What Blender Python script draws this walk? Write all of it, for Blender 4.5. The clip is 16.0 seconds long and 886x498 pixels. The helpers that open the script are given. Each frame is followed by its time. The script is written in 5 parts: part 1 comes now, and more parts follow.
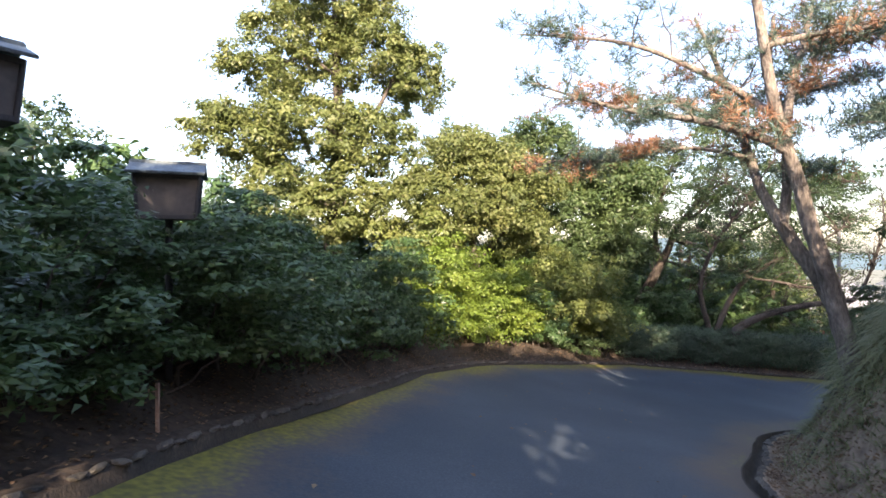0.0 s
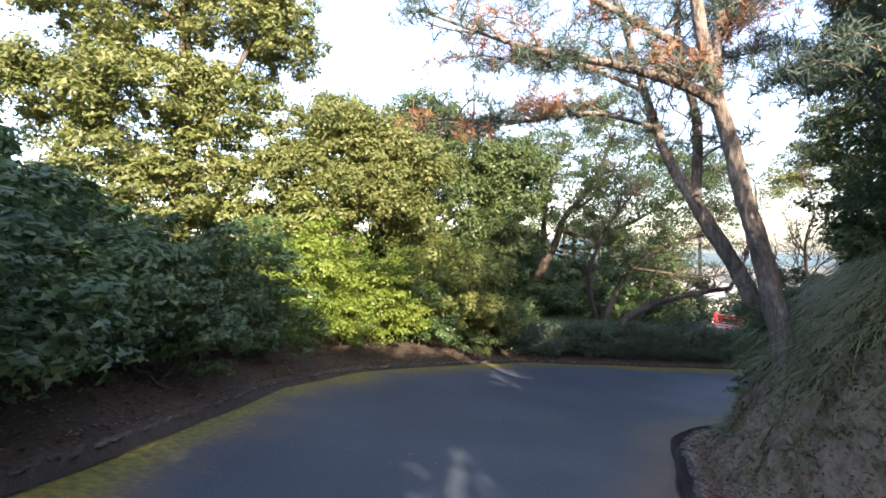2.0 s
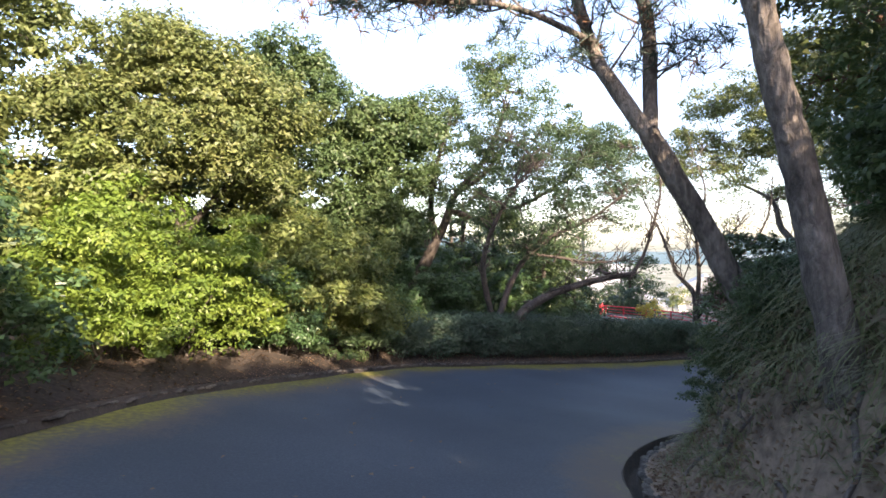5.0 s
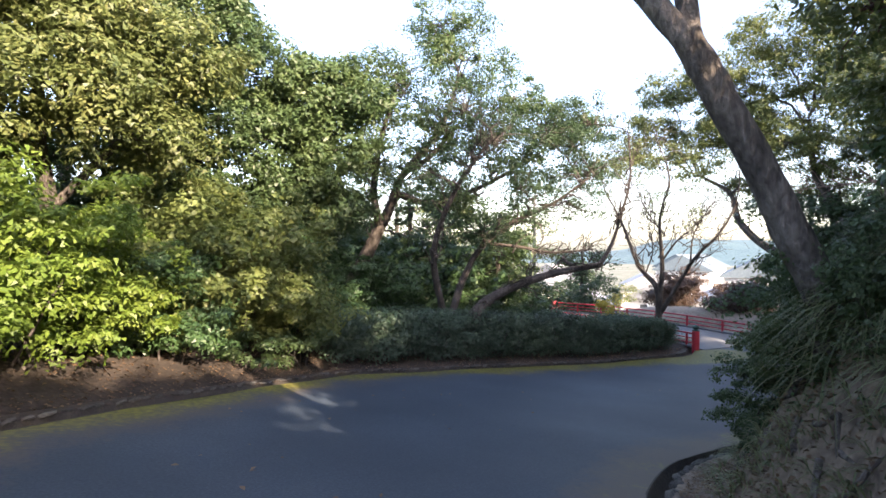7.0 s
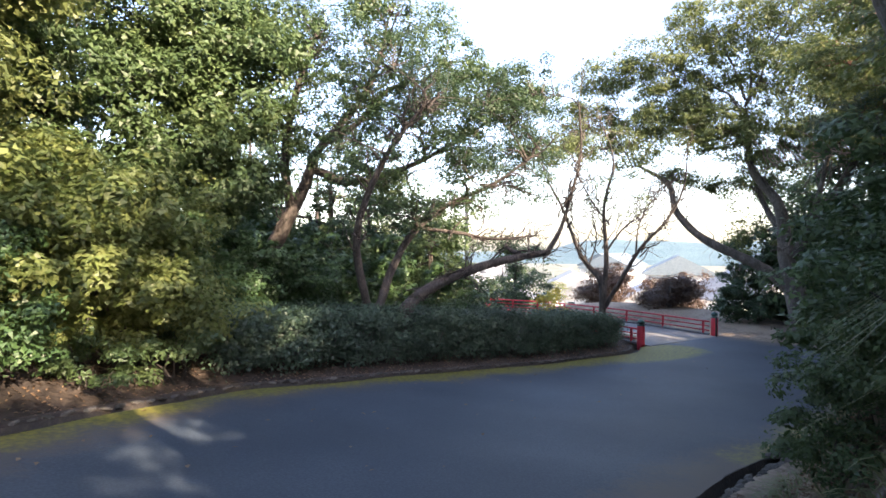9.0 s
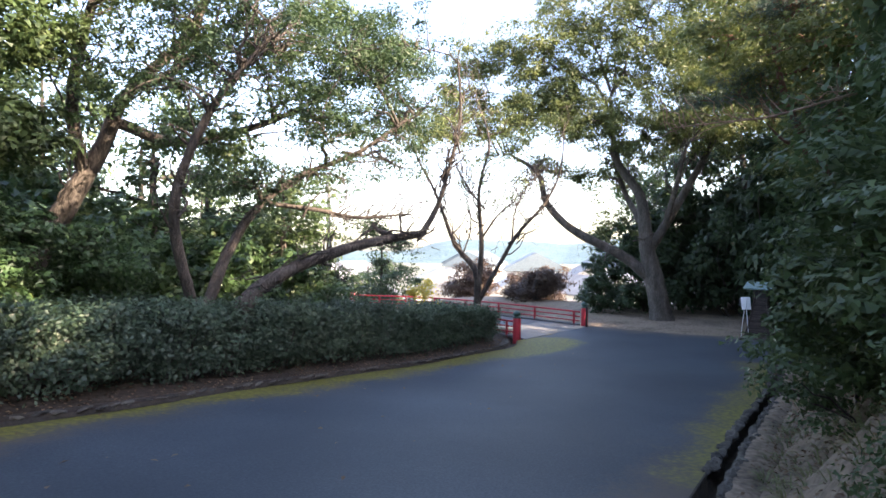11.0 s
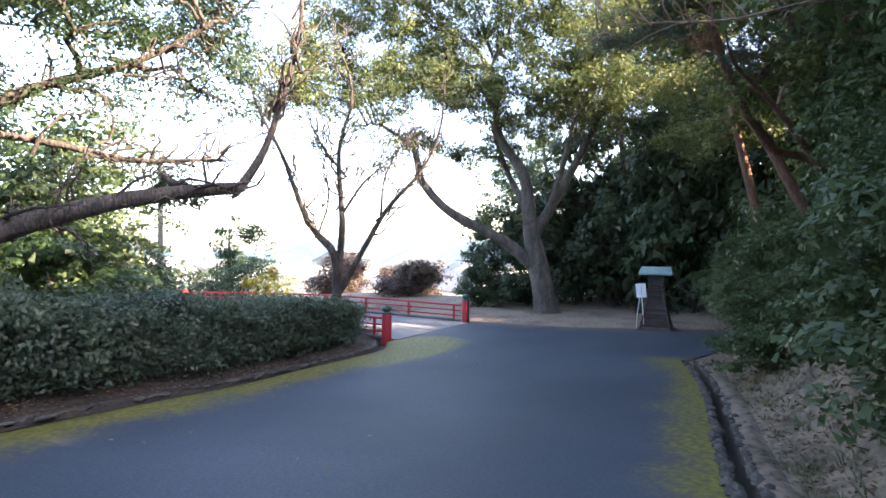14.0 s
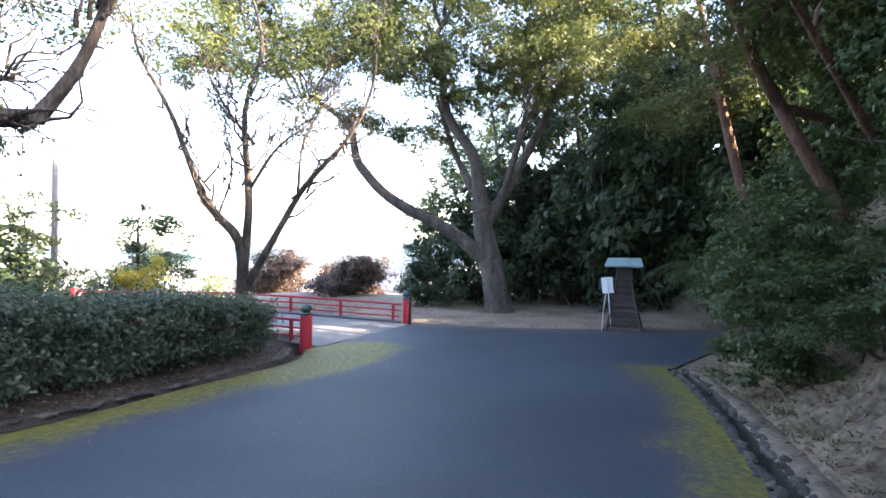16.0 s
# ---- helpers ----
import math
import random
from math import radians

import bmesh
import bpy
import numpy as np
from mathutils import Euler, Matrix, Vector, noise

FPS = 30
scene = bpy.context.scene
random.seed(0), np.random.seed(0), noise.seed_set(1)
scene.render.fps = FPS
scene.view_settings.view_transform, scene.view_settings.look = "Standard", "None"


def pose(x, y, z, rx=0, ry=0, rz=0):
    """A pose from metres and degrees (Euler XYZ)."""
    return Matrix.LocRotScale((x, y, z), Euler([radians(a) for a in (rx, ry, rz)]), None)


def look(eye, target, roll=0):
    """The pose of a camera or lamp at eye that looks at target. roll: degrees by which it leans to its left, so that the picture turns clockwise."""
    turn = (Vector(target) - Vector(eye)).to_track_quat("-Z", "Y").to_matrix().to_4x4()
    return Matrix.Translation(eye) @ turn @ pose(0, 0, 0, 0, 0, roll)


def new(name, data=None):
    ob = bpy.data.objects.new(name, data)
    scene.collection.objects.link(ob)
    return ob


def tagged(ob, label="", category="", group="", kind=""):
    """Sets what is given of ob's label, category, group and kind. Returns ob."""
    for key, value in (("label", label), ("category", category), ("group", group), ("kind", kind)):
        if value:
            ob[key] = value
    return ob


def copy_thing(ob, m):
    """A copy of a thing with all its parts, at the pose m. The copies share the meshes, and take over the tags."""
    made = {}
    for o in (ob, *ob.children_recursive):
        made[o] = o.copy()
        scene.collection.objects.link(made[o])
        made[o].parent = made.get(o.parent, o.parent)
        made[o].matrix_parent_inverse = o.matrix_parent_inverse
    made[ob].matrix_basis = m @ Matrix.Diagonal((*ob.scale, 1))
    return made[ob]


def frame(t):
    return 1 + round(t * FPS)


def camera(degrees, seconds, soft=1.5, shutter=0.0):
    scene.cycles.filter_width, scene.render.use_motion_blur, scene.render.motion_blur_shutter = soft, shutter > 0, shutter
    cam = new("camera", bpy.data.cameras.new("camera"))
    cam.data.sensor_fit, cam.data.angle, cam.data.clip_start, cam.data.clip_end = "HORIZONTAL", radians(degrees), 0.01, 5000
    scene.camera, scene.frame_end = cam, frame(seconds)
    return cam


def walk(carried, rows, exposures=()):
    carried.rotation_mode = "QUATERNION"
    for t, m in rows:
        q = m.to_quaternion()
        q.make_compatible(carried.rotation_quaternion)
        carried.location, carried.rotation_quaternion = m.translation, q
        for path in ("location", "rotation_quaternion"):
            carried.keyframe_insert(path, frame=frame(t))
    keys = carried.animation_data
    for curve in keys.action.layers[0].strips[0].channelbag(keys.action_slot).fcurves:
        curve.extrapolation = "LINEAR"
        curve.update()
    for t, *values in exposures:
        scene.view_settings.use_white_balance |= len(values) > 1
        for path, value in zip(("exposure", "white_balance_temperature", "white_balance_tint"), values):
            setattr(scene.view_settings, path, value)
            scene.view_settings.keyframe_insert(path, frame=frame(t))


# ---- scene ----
cam = camera(78.8, 16.0, soft=1.6)
METRES, EYE, TILT, LEAN, TURN = 20.0, 1.45, 0.0, 0.0, 0.0
ROWS = [
    (0.0, 0.0, 0.0, 0.0, -0.0, 0.0, 0.0),
    (0.5, 0.0024, 0.0299, -0.0048, -2.26, -0.02, -0.07),
    (1.0, 0.007, 0.0604, -0.0096, -4.86, -0.05, -0.02),
    (1.5, 0.0114, 0.0898, -0.0147, -9.04, -0.07, -0.1),
    (2.0, 0.0184, 0.1178, -0.0195, -12.14, -0.01, 0.02),
    (2.5, 0.0274, 0.1458, -0.0248, -14.96, -0.01, 0.05),
    (3.0, 0.0355, 0.1752, -0.0293, -17.15, -0.08, 0.08),
    (3.5, 0.0452, 0.2045, -0.0346, -19.59, -0.1, 0.04),
    (4.0, 0.0559, 0.2346, -0.0393, -21.46, -0.12, 0.08),
    (6.5, 0.1199, 0.3734, -0.0625, -28.85, -0.14, -0.08),
    (7.0, 0.1324, 0.4015, -0.0673, -30.34, -0.18, -0.18),
    (7.5, 0.1483, 0.4279, -0.0727, -31.89, -0.13, -0.07),
    (8.0, 0.1633, 0.4552, -0.0775, -33.4, -0.13, -0.16),
    (8.5, 0.1806, 0.4805, -0.0826, -35.15, -0.1, -0.15),
    (9.0, 0.1978, 0.5047, -0.0879, -37.93, -0.1, -0.25),
    (9.5, 0.2172, 0.5286, -0.0932, -41.66, -0.06, -0.18),
    (12.0, 0.3294, 0.6303, -0.1211, -57.54, -0.01, -0.3),
    (12.5, 0.356, 0.6461, -0.1257, -59.75, 0.03, -0.18),
    (13.0, 0.3833, 0.6583, -0.1289, -62.23, 0.03, -0.25),
    (13.5, 0.4137, 0.6696, -0.1344, -63.5, 0.01, -0.27),
    (14.0, 0.4446, 0.6802, -0.1387, -65.48, 0.01, -0.33),
    (14.5, 0.4746, 0.6915, -0.1431, -66.85, 0.02, -0.35),
    (15.0, 0.5048, 0.6998, -0.1477, -68.91, 0.15, -0.36),
    (15.5, 0.5367, 0.7098, -0.1514, -70.0, 0.09, -0.41),
    (16.0, 0.5699, 0.7163, -0.1557, -70.74, 0.18, -0.42),
]
walk(cam, [(t, pose(0, 0, EYE, TILT, LEAN, TURN) @ pose(METRES * x, METRES * y, METRES * z, 90 + pitch, roll, yaw)) for t, x, y, z, yaw, pitch, roll in ROWS],
     exposures=[(0.0, 2.25, 6850, 22), (8.0, 2.38, 6750, 22), (12.0, 2.85, 6850, 22), (16.0, 3.35, 6850, 22)])

# ---- light ----
SUN_WAY = Vector((-0.09, 1.0, -0.50))
world = bpy.data.worlds.new("sky")
scene.world = world
world.use_nodes = True
sky = world.node_tree.nodes.new("ShaderNodeTexSky")
sky.sky_type, sky.sun_disc = "NISHITA", False
sky.sun_elevation, sky.sun_rotation = radians(26.5), radians(175)
sky.air_density, sky.dust_density = 1.0, 1.8
back = world.node_tree.nodes["Background"]
back.inputs["Strength"].default_value = 0.15
world.node_tree.links.new(sky.outputs["Color"], back.inputs["Color"])
sun = new("sun", bpy.data.lights.new("sun", "SUN"))
sun.data.energy, sun.data.angle, sun.data.color = 5.0, radians(0.6), (1.0, 0.85, 0.62)
sun.matrix_world = look((0, 0, 40), Vector((0, 0, 40)) + SUN_WAY)


# ---- materials ----
def material(name, stops, scale, rough=0.8, bump=0.3, fine=8.0, metallic=0.0, island=0.0, translucent=0.0, obj_random=0.0, stretch=(1, 1, 1), distance=0.02):
    """A two-scale noise material: a colour ramp over coarse and fine noise, with bump from the fine one."""
    m = bpy.data.materials.new(name)
    m.use_nodes = True
    nt = m.node_tree
    N, L = nt.nodes, nt.links
    bsdf, out = N["Principled BSDF"], N["Material Output"]
    geo = N.new("ShaderNodeNewGeometry")
    mapping = N.new("ShaderNodeMapping")
    mapping.inputs["Scale"].default_value = stretch
    L.new(geo.outputs["Position"], mapping.inputs["Vector"])
    n1, n2 = N.new("ShaderNodeTexNoise"), N.new("ShaderNodeTexNoise")
    n1.inputs["Scale"].default_value, n2.inputs["Scale"].default_value = scale, scale * fine
    n1.inputs["Detail"].default_value, n2.inputs["Detail"].default_value = 4, 5
    for n in (n1, n2):
        L.new(mapping.outputs[0], n.inputs["Vector"])
    mix = N.new("ShaderNodeMath")
    mix.operation = "MULTIPLY_ADD"
    mix.inputs[1].default_value = 0.5
    half = N.new("ShaderNodeMath")
    half.operation = "MULTIPLY"
    half.inputs[1].default_value = 0.5
    L.new(n2.outputs["Fac"], half.inputs[0])
    L.new(n1.outputs["Fac"], mix.inputs[0])
    L.new(half.outputs[0], mix.inputs[2])
    value = mix.outputs[0]
    for amount, source in ((island, geo.outputs["Random Per Island"]), (obj_random, N.new("ShaderNodeObjectInfo").outputs["Random"])):
        if amount:
            add = N.new("ShaderNodeMath")
            add.operation = "MULTIPLY_ADD"
            add.inputs[1].default_value = amount
            shift = N.new("ShaderNodeMath")
            shift.operation = "SUBTRACT"
            shift.inputs[1].default_value = amount / 2
            L.new(value, shift.inputs[0])
            L.new(source, add.inputs[0])
            L.new(shift.outputs[0], add.inputs[2])
            value = add.outputs[0]
    ramp = N.new("ShaderNodeValToRGB")
    while len(ramp.color_ramp.elements) < len(stops):
        ramp.color_ramp.elements.new(0.5)
    for e, (p, c) in zip(ramp.color_ramp.elements, stops):
        e.position, e.color = p, (*c, 1)
    L.new(value, ramp.inputs["Fac"])
    L.new(ramp.outputs[0], bsdf.inputs["Base Color"])
    bsdf.inputs["Roughness"].default_value, bsdf.inputs["Metallic"].default_value = rough, metallic
    if bump:
        b = N.new("ShaderNodeBump")
        b.inputs["Strength"].default_value, b.inputs["Distance"].default_value = bump, distance
        L.new(n2.outputs["Fac"], b.inputs["Height"])
        L.new(b.outputs[0], bsdf.inputs["Normal"])
    if translucent:
        tr, ms = N.new("ShaderNodeBsdfTranslucent"), N.new("ShaderNodeMixShader")
        ms.inputs[0].default_value = translucent
        L.new(ramp.outputs[0], tr.inputs["Color"])
        L.new(bsdf.outputs[0], ms.inputs[1])
        L.new(tr.outputs[0], ms.inputs[2])
        L.new(ms.outputs[0], out.inputs["Surface"])
    return m


def leaf_material(name, dark, mid, light, rough=0.5, translucent=0.42):
    return material(name, [(0.25, dark), (0.5, mid), (0.78, light)], 0.8, rough, 0, 5.0, island=0.16, translucent=translucent)


# dark green; on the shrubs beyond the lantern it also stands for canopy shade
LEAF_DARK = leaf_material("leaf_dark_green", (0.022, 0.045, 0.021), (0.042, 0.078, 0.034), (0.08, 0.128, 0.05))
LEAF_MID = leaf_material("leaf_mid_green", (0.036, 0.07, 0.03), (0.072, 0.12, 0.044), (0.14, 0.18, 0.065))
LEAF_YELLOW = leaf_material("leaf_yellow_green", (0.053, 0.083, 0.026), (0.12, 0.152, 0.048), (0.225, 0.228, 0.08))
LEAF_FRESH = leaf_material("leaf_fresh_green", (0.07, 0.13, 0.02), (0.13, 0.20, 0.03), (0.22, 0.27, 0.05))
LEAF_HEDGE = leaf_material("leaf_hedge", (0.028, 0.056, 0.034), (0.055, 0.098, 0.058), (0.105, 0.155, 0.092), 0.42, 0.3)
LEAF_BUSH = leaf_material("leaf_bush_green", (0.03, 0.065, 0.026), (0.06, 0.118, 0.042), (0.115, 0.19, 0.066), 0.4, 0.35)
LEAF_BANK = leaf_material("leaf_bank_green", (0.04, 0.072, 0.032), (0.082, 0.135, 0.055), (0.15, 0.215, 0.09), 0.42, 0.4)
# olive leaves, their colour brightened to carry direct sun
LEAF_OLIVE = leaf_material("leaf_sunlit_olive_green", (0.075, 0.115, 0.032), (0.145, 0.185, 0.052), (0.245, 0.265, 0.095))
LEAF_GOLD = leaf_material("leaf_gold", (0.30, 0.26, 0.03), (0.45, 0.38, 0.05), (0.55, 0.45, 0.08))
LEAF_RED = leaf_material("leaf_dull_red", (0.045, 0.028, 0.02), (0.08, 0.05, 0.034), (0.12, 0.08, 0.05))
NEEDLE = leaf_material("pine_needle", (0.03, 0.06, 0.045), (0.055, 0.095, 0.07), (0.09, 0.13, 0.09), 0.5, 0.15)
NEEDLE_BROWN = leaf_material("pine_needle_brown", (0.10, 0.05, 0.03), (0.20, 0.10, 0.055), (0.30, 0.17, 0.09), 0.6, 0.15)
GRASS = leaf_material("grass_blade", (0.06, 0.09, 0.04), (0.15, 0.175, 0.075), (0.30, 0.285, 0.14), 0.5, 0.3)
LITTER = leaf_material("dry_leaf", (0.07, 0.04, 0.025), (0.16, 0.10, 0.055), (0.30, 0.21, 0.12), 0.7, 0.1)
BARK = material("bark_grey_brown", [(0.3, (0.022, 0.019, 0.017)), (0.5, (0.06, 0.05, 0.043)), (0.72, (0.15, 0.13, 0.11))], 5, 0.9, 0.9, 6, stretch=(1, 1, 0.35), distance=0.04)
BARK_PINE = material("bark_pine", [(0.3, (0.04, 0.035, 0.031)), (0.5, (0.13, 0.112, 0.097)), (0.72, (0.30, 0.265, 0.23))], 4, 0.9, 1.0, 5, stretch=(1, 1, 0.4), distance=0.06)
BARK_GREY = material("bark_pale_grey", [(0.3, (0.03, 0.026, 0.022)), (0.5, (0.085, 0.075, 0.064)), (0.72, (0.18, 0.16, 0.135))], 4, 0.9, 0.9, 6, stretch=(1, 1, 0.35), distance=0.05)
BARK_RED = material("bark_red_brown", [(0.3, (0.06, 0.03, 0.022)), (0.5, (0.15, 0.075, 0.055)), (0.72, (0.24, 0.14, 0.11))], 5, 0.9, 0.9, 6, stretch=(1, 1, 0.4), distance=0.04)
# brown leaf mould, coloured darker to carry the shade under the bushes
SHADED_MOULD = material("shade_dark_leaf_mould", [(0.28, (0.011, 0.008, 0.006)), (0.45, (0.026, 0.019, 0.014)), (0.6, (0.06, 0.043, 0.031)), (0.74, (0.03, 0.03, 0.017))], 0.9, 0.95, 0.8, 14, distance=0.03)
DIRT = material("leaf_strewn_soil", [(0.32, (0.05, 0.036, 0.026)), (0.44, (0.15, 0.115, 0.082)), (0.56, (0.26, 0.20, 0.145)), (0.68, (0.10, 0.105, 0.045))], 0.7, 0.95, 0.8, 14, distance=0.03)
CONCRETE = material("worn_concrete", [(0.3, (0.10, 0.105, 0.11)), (0.5, (0.15, 0.155, 0.16)), (0.7, (0.21, 0.21, 0.21))], 1.5, 0.85, 0.3, 20)
STONE = material("gutter_stone", [(0.3, (0.028, 0.027, 0.024)), (0.5, (0.065, 0.06, 0.052)), (0.75, (0.13, 0.12, 0.10))], 4, 0.9, 0.6, 8, obj_random=0.3)
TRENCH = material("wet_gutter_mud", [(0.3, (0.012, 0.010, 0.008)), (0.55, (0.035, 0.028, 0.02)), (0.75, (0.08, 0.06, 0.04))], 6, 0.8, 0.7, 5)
RED = material("red_paint", [(0.3, (0.34, 0.018, 0.03)), (0.55, (0.47, 0.026, 0.042)), (0.8, (0.52, 0.07, 0.08))], 3, 0.55, 0.15, 12)
BRONZE = material("green_bronze", [(0.3, (0.02, 0.045, 0.04)), (0.55, (0.045, 0.10, 0.085)), (0.8, (0.10, 0.20, 0.16))], 6, 0.5, 0.2, 8, metallic=0.4)
# weathered stake wood; on the leafless bough the paleness stands for sunlight
WOOD_PALE = material("pale_weathered_sunlit_wood", [(0.3, (0.16, 0.10, 0.075)), (0.5, (0.27, 0.18, 0.14)), (0.72, (0.36, 0.27, 0.22))], 6, 0.8, 0.4, 7)
WOOD_DARK = material("dark_weathered_wood", [(0.3, (0.035, 0.026, 0.024)), (0.5, (0.085, 0.065, 0.06)), (0.72, (0.16, 0.13, 0.12))], 4, 0.8, 0.5, 7, obj_random=0.2, stretch=(1, 1, 5))
COPPER = material("pale_copper_roof", [(0.3, (0.16, 0.27, 0.28)), (0.5, (0.25, 0.38, 0.39)), (0.72, (0.36, 0.48, 0.48))], 3, 0.5, 0.2, 9, metallic=0.2)
SLATE = material("slate_roof", [(0.3, (0.05, 0.07, 0.085)), (0.5, (0.10, 0.135, 0.16)), (0.72, (0.17, 0.21, 0.23))], 6, 0.6, 0.4, 6)
PAPER = material("dusty_lantern_panel", [(0.3, (0.045, 0.042, 0.044)), (0.5, (0.065, 0.06, 0.06)), (0.72, (0.095, 0.088, 0.084))], 2, 0.7, 0.1, 9)
IRON = material("dark_iron", [(0.3, (0.015, 0.015, 0.02)), (0.55, (0.03, 0.03, 0.035)), (0.8, (0.06, 0.055, 0.055))], 8, 0.6, 0.2, 6)
WHITE = material("white_board", [(0.3, (0.70, 0.72, 0.72)), (0.55, (0.78, 0.79, 0.79)), (0.8, (0.82, 0.82, 0.82))], 3, 0.5, 0.05, 9)
INK = material("grey_ink", [(0.3, (0.10, 0.11, 0.13)), (0.7, (0.18, 0.19, 0.22))], 9, 0.6, 0)
PLASTER = material("pale_plaster", [(0.3, (0.62, 0.60, 0.56)), (0.55, (0.74, 0.72, 0.68)), (0.8, (0.80, 0.79, 0.76))], 0.6, 0.9, 0.1, 9, obj_random=0.2)
BRICK_RED = material("red_brown_wall", [(0.3, (0.22, 0.07, 0.045)), (0.55, (0.34, 0.12, 0.07)), (0.8, (0.42, 0.18, 0.12))], 0.8, 0.85, 0.2, 9)
TILE = material("grey_tile_roof", [(0.3, (0.10, 0.11, 0.12)), (0.55, (0.20, 0.21, 0.22)), (0.8, (0.32, 0.32, 0.32))], 0.8, 0.6, 0.3, 10, obj_random=0.3)
GLASS = material("window_glass", [(0.3, (0.05, 0.06, 0.07)), (0.7, (0.09, 0.10, 0.11))], 1.0, 0.1, 0)
# distant haze is mixed into the woods' base colour as blue
FAR_WOOD = material("haze_blue_woods", [(0.3, (0.035, 0.075, 0.10)), (0.5, (0.055, 0.105, 0.13)), (0.72, (0.085, 0.14, 0.15))], 0.03, 1.0, 0.5, 9, distance=3.0)


def road_material():
    """Blue-grey asphalt; moss creeps in from the edges by the distance kept in the 'edge' attribute."""
    m = material("asphalt", [(0.32, (0.016, 0.026, 0.040)), (0.5, (0.031, 0.046, 0.064)), (0.66, (0.055, 0.075, 0.097))], 0.35, 0.72, 0.35, 110, distance=0.006)
    N, L = m.node_tree.nodes, m.node_tree.links
    bsdf = N["Principled BSDF"]
    base = bsdf.inputs["Base Color"].links[0].from_socket
    att = N.new("ShaderNodeAttribute")
    att.attribute_name = "edge"
    sep = N.new("ShaderNodeSeparateColor")
    L.new(att.outputs["Color"], sep.inputs[0])
    geo = N.new("ShaderNodeNewGeometry")
    n1, n2 = N.new("ShaderNodeTexNoise"), N.new("ShaderNodeTexNoise")
    n1.inputs["Scale"].default_value, n1.inputs["Detail"].default_value = 0.9, 6
    n2.inputs["Scale"].default_value, n2.inputs["Detail"].default_value = 14, 4
    for n in (n1, n2):
        L.new(geo.outputs["Position"], n.inputs["Vector"])

    def calc(op, a, b):
        k = N.new("ShaderNodeMath")
        k.operation = op
        for i, v in enumerate((a, b)):
            if isinstance(v, (int, float)):
                k.inputs[i].default_value = v
            else:
                L.new(v, k.inputs[i])
        return k.outputs[0]

    wob = calc("ADD", calc("MULTIPLY", n1.outputs["Fac"], 0.9), calc("MULTIPLY", n2.outputs["Fac"], 0.5))
    # red: nearness to a mossy edge, green: how dirty the verge is
    moss = calc("MULTIPLY", calc("SUBTRACT", calc("ADD", sep.outputs[0], wob), 1.08), 2.6)
    moss.node.use_clamp = True
    soil = calc("MULTIPLY", calc("SUBTRACT", calc("ADD", sep.outputs[1], wob), 1.15), 2.5)
    soil.node.use_clamp = True
    ramp = N.new("ShaderNodeValToRGB")
    for e, (p, c) in zip(ramp.color_ramp.elements, [(0.35, (0.075, 0.076, 0.012)), (0.68, (0.20, 0.185, 0.022))]):
        e.position, e.color = p, (*c, 1)
    L.new(n2.outputs["Fac"], ramp.inputs["Fac"])
    m1, m2 = N.new("ShaderNodeMix"), N.new("ShaderNodeMix")
    m1.data_type = m2.data_type = "RGBA"
    L.new(soil, m1.inputs[0])
    L.new(base, m1.inputs[6])
    m1.inputs[7].default_value = (0.085, 0.07, 0.058, 1)
    L.new(calc("MULTIPLY", moss, 0.9), m2.inputs[0])
    L.new(m1.outputs[2], m2.inputs[6])
    L.new(ramp.outputs[0], m2.inputs[7])
    L.new(m2.outputs[2], bsdf.inputs["Base Color"])
    return m


ASPHALT = road_material()


# ---- mesh helpers ----
def mesh_from(name, V, F, mat, smooth=False):
    """A mesh from an array of vertices and an array of faces that all have as many corners."""
    V, F = np.asarray(V, dtype=np.float32), np.asarray(F, dtype=np.int32)
    me = bpy.data.meshes.new(name)
    k = F.shape[1]
    me.vertices.add(len(V))
    me.vertices.foreach_set("co", V.ravel())
    me.loops.add(F.size)
    me.loops.foreach_set("vertex_index", F.ravel())
    me.polygons.add(len(F))
    me.polygons.foreach_set("loop_start", np.arange(0, F.size, k, dtype=np.int32))
    if smooth:
        me.polygons.foreach_set("use_smooth", np.ones(len(F), dtype=bool))
    me.update(calc_edges=True)
    me.materials.append(mat)
    return me


def part(name, bm, mat, parent=None, label=""):
    """Links a bmesh, or a finished mesh, as one object, under a thing or a part."""
    if isinstance(bm, bmesh.types.BMesh):
        me = bpy.data.meshes.new(name)
        bm.to_mesh(me)
        bm.free()
        me.materials.append(mat)
    else:
        me = bm
    ob = new(name, me)
    ob.parent = parent
    return tagged(ob, label) if label else ob


def thing(name, at, label, category, group="", kind="", turn=0.0):
    ob = new(name)
    ob.empty_display_size = 0.2
    ob.matrix_world = pose(*at, 0, 0, turn)
    return tagged(ob, label, category, group, kind)


def box(size, at=(0, 0, 0), bevel=0.01, taper=1.0, rot=None):
    """A bevelled box; taper scales its top."""
    bm = bmesh.new()
    bmesh.ops.create_cube(bm, size=1)
    for v in bm.verts:
        k = taper if v.co.z > 0 else 1.0
        v.co = Vector((v.co.x * size[0] * k, v.co.y * size[1] * k, v.co.z * size[2]))
    if bevel:
        bmesh.ops.bevel(bm, geom=list(bm.edges), offset=bevel, segments=2, affect="EDGES")
    if rot:
        bm.transform(pose(0, 0, 0, *rot))
    bm.transform(Matrix.Translation(at))
    return bm


